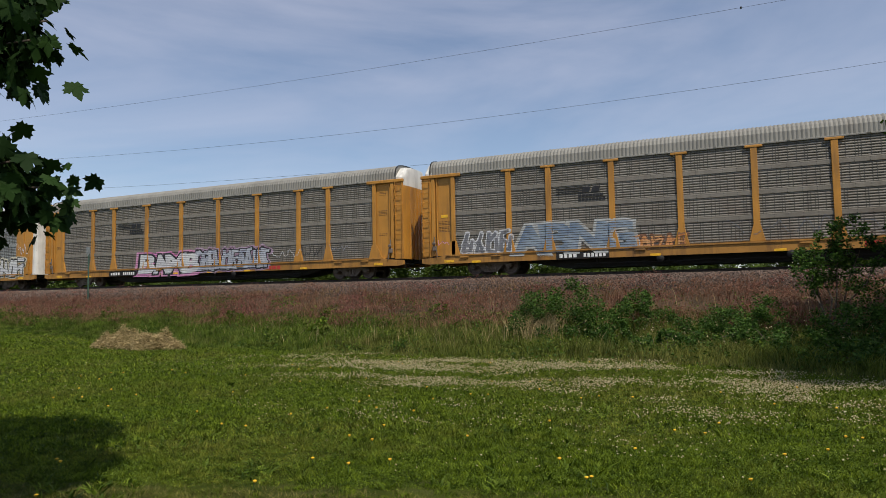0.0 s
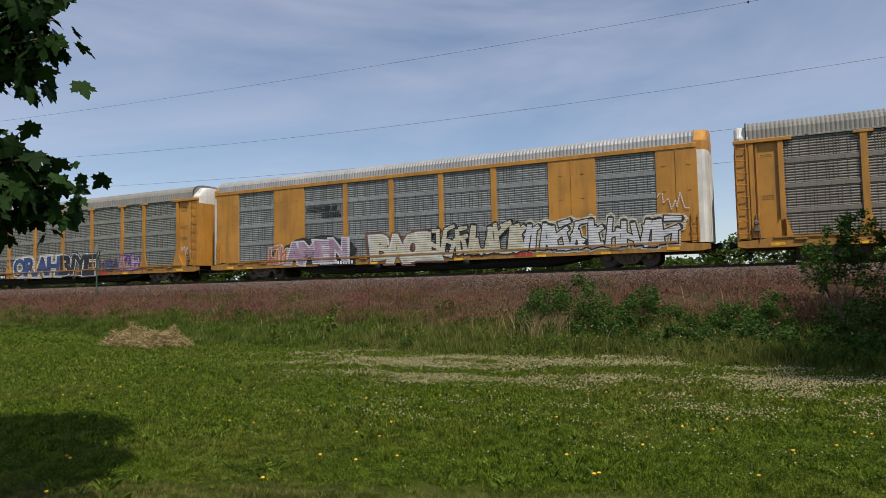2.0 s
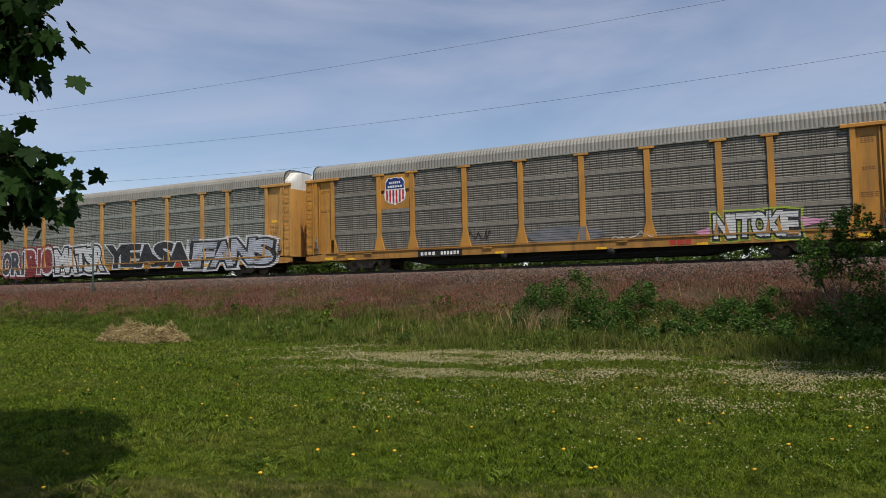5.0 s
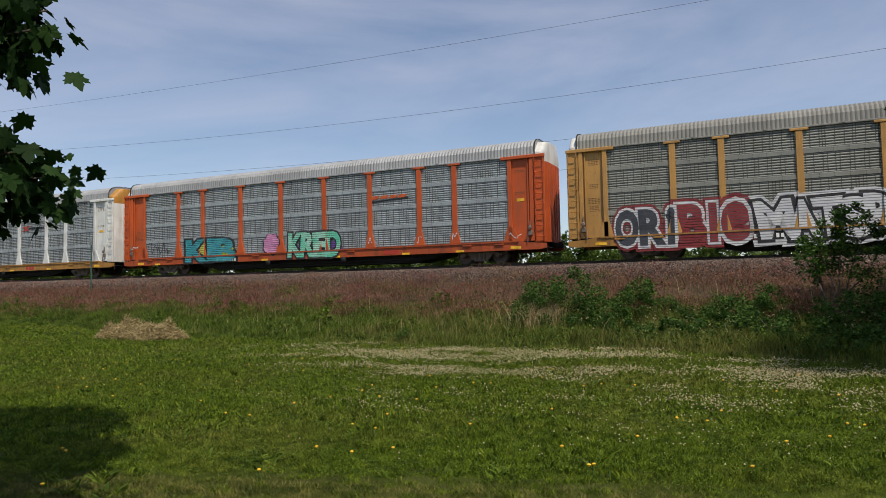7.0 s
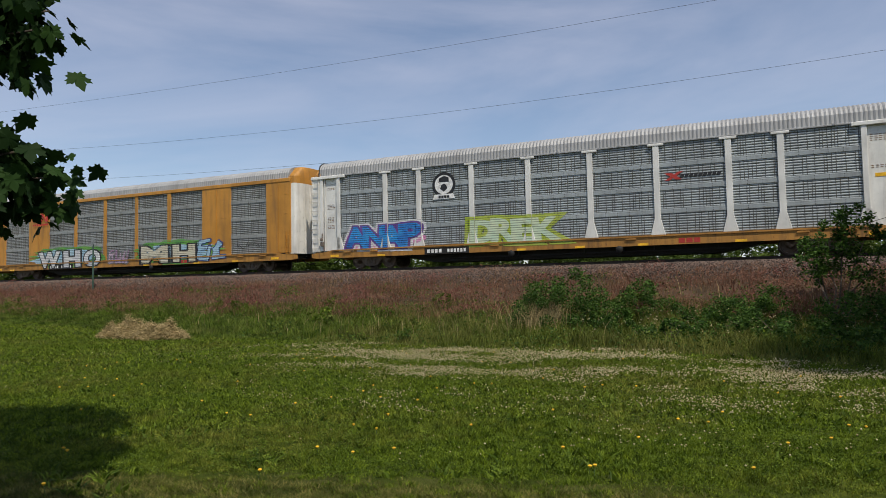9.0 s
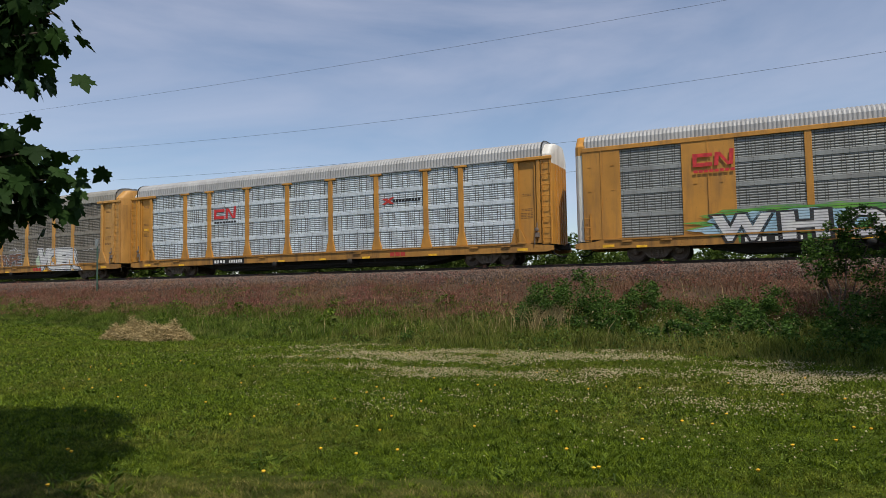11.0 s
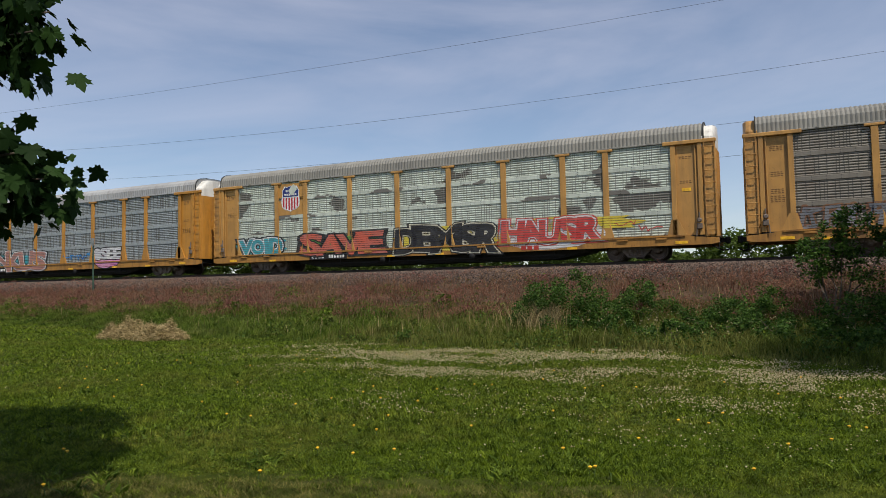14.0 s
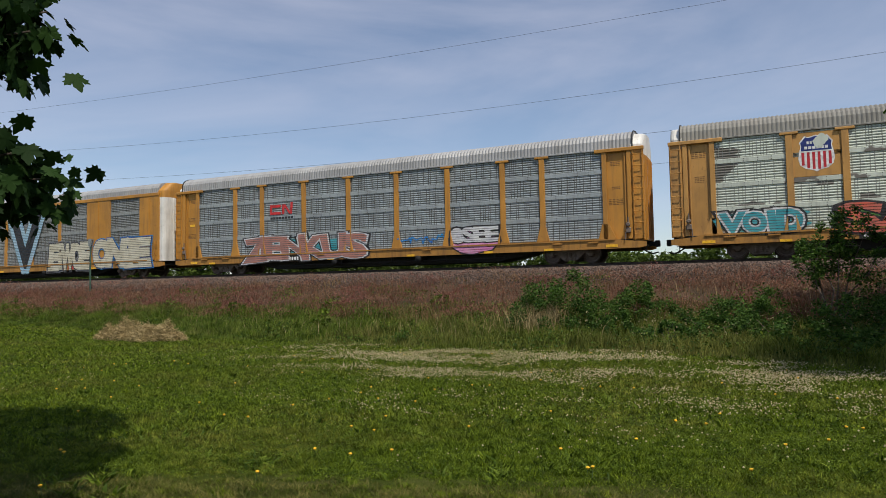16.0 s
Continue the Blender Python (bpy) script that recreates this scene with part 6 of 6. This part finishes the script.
def build_maple():
    foot = Vector((-6.4, 1.0, 0))
    tree = thing("maple_tree", "broad-leaved maple with green hanging leaves, coloured dark as in shade", "tree", at=Matrix.Translation(foot))
    bm = bmesh.new()
    p, r = Vector((0, 0, -0.1)), 0.17
    for q, r2 in ((Vector((0.05, 0.02, 1.2)), 0.14), (Vector((0, 0.1, 2.6)), 0.12), (Vector((0.1, 0.05, 4.4)), 0.08), (Vector((0, 0, 6.4)), 0.03)):
        rod(bm, p, q, r, 10, r2)
        p, r = q, r2
    part("trunk", bm, BARK, tree)
    leaf = maple_leaf()
    limbs = [((0.0, 0.1, 2.9), (1.8, 0.7, 3.15), (3.05, 1.45, 3.36)), ((0.0, 0.1, 2.8), (1.8, 0.75, 2.9), (3.07, 1.48, 3.12)), ((0.0, 0.1, 2.7), (1.8, 0.8, 2.75), (3.03, 1.42, 3.0)), ((0.0, 0.1, 2.6), (1.8, 0.6, 2.85), (2.93, 1.18, 2.92)),
             ((0.0, 0.08, 2.2), (1.6, 0.8, 2.15), (2.92, 1.66, 2.25)), ((0.0, 0.08, 2.1), (1.6, 0.7, 2.1), (2.94, 1.5, 2.38)), ((0.0, 0.08, 2.0), (1.7, 0.6, 2.05), (2.93, 1.25, 2.15)), ((0.0, 0.08, 2.3), (1.7, 0.5, 2.25), (2.95, 1.12, 2.3))]
    for k, (a, b, c) in enumerate(limbs):
        a, b, c = Vector(a), Vector(b), Vector(c)
        bm = rod(rod(bmesh.new(), a, b, 0.035, 7, 0.02), b, c, 0.02, 6, 0.005)
        limb = part("limb", bm, BARK, tree)
        def spot():
            f = rng.uniform(0.5, 1.0)
            q = b.lerp(c, f) + Vector((rng.normal(-0.05, 0.075), rng.normal(0, 0.11), rng.normal(-0.03, 0.10)))
            turn = Euler((radians(rng.uniform(-110, -25)), radians(rng.normal(0, 30)), radians(rng.uniform(0, 360))))
            return Matrix.Translation(q) @ turn.to_matrix().to_4x4() @ Matrix.Scale(rng.uniform(0.75, 1.3), 4)
        for j in range(38):
            part("leaf", leaf, None, limb).matrix_basis = spot()
        vs, ts = [], []
        for j in range(190):
            m = np.array(spot())
            vs.append(np.array([tuple(v.co) for v in leaf.vertices]) @ m[:3, :3].T + m[:3, 3])
            ts.append(np.array([tuple(f.vertices) for f in leaf.polygons]) + j * len(leaf.vertices))
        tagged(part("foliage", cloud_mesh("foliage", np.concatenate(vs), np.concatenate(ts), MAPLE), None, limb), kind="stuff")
    n = 6500
    base = np.array([tuple(v.co) for v in leaf.vertices]) * 2.2
    tri = np.array([tuple(f.vertices) for f in leaf.polygons])
    d = rng.normal(0, 1, (n, 3))
    d /= np.linalg.norm(d, axis=1)[:, None]
    pos = d * (rng.uniform(0, 1, n) ** 0.4)[:, None] * [1.6, 1.8, 1.2] + [1.1, 1.35, 6.0]
    pos[::3] = d[::3] * (rng.uniform(0, 1, len(pos[::3])) ** 0.4)[:, None] * [1.0, 1.0, 1.0] + [2.75, 0.75, 6.2]
    m = np.array([np.array(Euler((rng.uniform(-2, 0), rng.uniform(-0.6, 0.6), rng.uniform(0, 6.28))).to_matrix()) for _ in range(n)])
    v = (np.einsum("nij,kj->nki", m, base) + pos[:, None]).reshape(-1, 3)
    t = (np.arange(n)[:, None, None] * len(base) + tri[None]).reshape(-1, 3)
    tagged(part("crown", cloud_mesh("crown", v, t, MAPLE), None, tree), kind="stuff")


def build_shade_tree():
    """The tree beside the garden whose shade lies on the verge."""
    tree = thing("shade_tree", "leafy tree at the edge of the garden", "tree", "trees beside the garden", at=pose(6.9, 15.8, 0))
    bm = rod(rod(bmesh.new(), (0, 0, -0.1), (0.1, 0, 2.6), 0.22, 10, 0.16), (0.1, 0, 2.6), (0, 0.1, 6.5), 0.16, 8, 0.05)
    part("trunk", bm, BARK, tree)
    c = [(float(np.clip(rng.normal(0, 1.1), -2.1, 2.1)), float(np.clip(rng.normal(0, 1.2), -2.2, 2.2)), rng.uniform(2.8, 9.0)) for _ in range(70)]
    v, t = leaf_cloud(c, rng.uniform(0.6, 1.0, 70), 16000, 0.22)
    tagged(part("crown", cloud_mesh("crown", v, t, SHRUB), None, tree), kind="stuff")
    copy_thing(tree, pose(7.6, 20.3, 0.1, 0, 0, 100))
    copy_thing(tree, pose(6.2, 11.7, 0, 0, 0, 200))


def dandelion_parts(tall):
    plant = thing("dandelion", "yellow dandelion flower standing in the lawn", "flower", "dandelions in the lawn")
    part("stem", rod(bmesh.new(), (0, 0, 0), (0.01, 0, tall), 0.003, 5), STALK, plant)
    part("blossom", lathe(bmesh.new(), (0.01, 0, tall), [(0.005, -0.012), (0.015, 0.0), (0.018, 0.005), (0.011, 0.011), (0.004, 0.013)], 10, "z"), DANDELION, plant)
    return plant


def build_dandelions():
    spots = [(-1.11, 5.63), (-3.84, 6.51), (0.47, 7.03), (-0.84, 6.85), (-5.34, 6.61), (-1.07, 5.66), (-3.5, 6.4), (-2.6, 6.9), (-3.2, 5.4)]
    x, y = wedge(85, 5.5, 16, -54, 13)
    spots += [(float(a), float(b)) for a, b in zip(x, y) if b < lawn_edge(a) - 1]
    first = None
    for x, y in spots:
        m = pose(x, y, float(height(x, y)), rng.normal(0, 5), rng.normal(0, 5), rng.uniform(0, 360))
        if first is None:
            first = dandelion_parts(0.085)
            first.matrix_basis = m
        else:
            copy_thing(first, m)
    x, y = -3.98, 5.1
    p = thing("plantain", "broad pale green plantain rosette in the lawn", "weed", at=pose(x, y, float(height(x, y))))
    bm = bmesh.new()
    leafs = bmesh.new()
    for k in range(7):
        a = k * 0.9
        l = 0.11 + 0.03 * (k % 3)
        pts = [(0, 0, 0.02), (l * 0.45, 0.035, 0.05), (l, 0, 0.045), (l * 0.45, -0.035, 0.05)]
        vs = [leafs.verts.new((px * math.cos(a) - py * math.sin(a), px * math.sin(a) + py * math.cos(a), pz)) for px, py, pz in pts]
        leafs.faces.new(vs)
    bm.free()
    part("rosette", leafs, CLOVER_LEAF, p)


def build_wires():
    """Overhead wires on the far side of the tracks, each sagging between poles out of sight."""
    spans = [((-62.7, 17.1), (-17.2, 16.3), (1.35, 16.36)), ((-56, 12.83), (-17.3, 11.74), (8.45, 12.1)), ((-52.8, 9.85), (-30.5, 9.13), (3.75, 9.1)), ((-52.8, 7.55), (-30.5, 7.1), (4.3, 7.2))]
    for p in spans:
        co = np.polyfit([q[0] for q in p], [q[1] for q in p], 2)
        w = thing("overhead_wire", "thin dark overhead wire sagging above the railway", "wire", "overhead wires")
        bm = bmesh.new()
        xs = np.arange(-93, 34, 3.0)
        z = np.polyval(co, xs) + EYE[2]
        tube(bm, [(float(x), 42, float(h)) for x, h in zip(xs, z)], 0.009)
        part("strand", bm, CABLE, w)
        if p[0][0] == -62.7:
            part("clamp", lathe(bmesh.new(), (1.6, 42, float(np.polyval(co, 1.6)) + EYE[2]), [(0.02, -0.1), (0.06, -0.05), (0.06, 0.05), (0.02, 0.1)], 8), CABLE, w)


def build_poles():
    """The two poles that carry the wires, beyond either end of what is seen."""
    first = thing("utility_pole", "brown wooden utility pole with a crossarm", "pole", "poles of the overhead line", at=pose(-93, 42, 0.8))
    part("pole", rod(bmesh.new(), (0, 0.2, -0.5), (0, 0.2, 22), 0.17, 10, 0.11), BARK, first)
    for z in (8.4, 11.2, 15.0, 19.6):
        part("crossarm", boxed(-0.06, 0.06, -0.5, 0.5, z - 0.7, z + 0.7, 0.01), BARK, first)
    copy_thing(first, pose(33, 42, 0.8))


def build_marker_post():
    x, y = -33.7, 28.0
    z = float(height(x, y))
    p = thing("marker_post", "slim green metal marker post with a small plate", "post", at=pose(x, y, z))
    green = plain("green_post_paint", (0.05, 0.10, 0.07), 0.6)
    part("pole", boxed(-0.04, 0.04, -0.03, 0.03, -0.2, 2.35 + RAIL_Z - 0.15 - z, 0.008), green, p)
    t = 2.2 + RAIL_Z - 0.15 - z
    bm = prism(bmesh.new(), [(-0.03, -0.3), (0.12, -0.1), (0.12, 0.25), (-0.14, 0.25), (-0.14, -0.1)], -0.05, -0.035)
    part("plate", bm, plain("grey_plate", (0.25, 0.26, 0.25), 0.5, 0.4), p).location.z = t - 0.1


build_lawn()
build_lawn_border()
build_clover()
build_verge()
build_ballast()
build_shrubs()
build_straw_heap()
build_behind()
build_maple()
build_shade_tree()
build_dandelions()
build_wires()
build_poles()
build_marker_post()


def trim_heights(k=0.974):
    """Brings the car bodies to their true height over the rails; the trucks keep theirs."""
    done = set()
    for car in CARS:
        for ob in car.children_recursive:
            if ob.name.split(".")[0] in ("truck", "side_frame", "wheel", "axle"):
                continue
            ob.location.z *= k
            if ob.data.name not in done:
                done.add(ob.data.name)
                ob.data.transform(Matrix.Diagonal((1, 1, k, 1)))


trim_heights()


def motions():
    for k, car in enumerate(CARS):
        walk(car, car_rows(k))


motions()
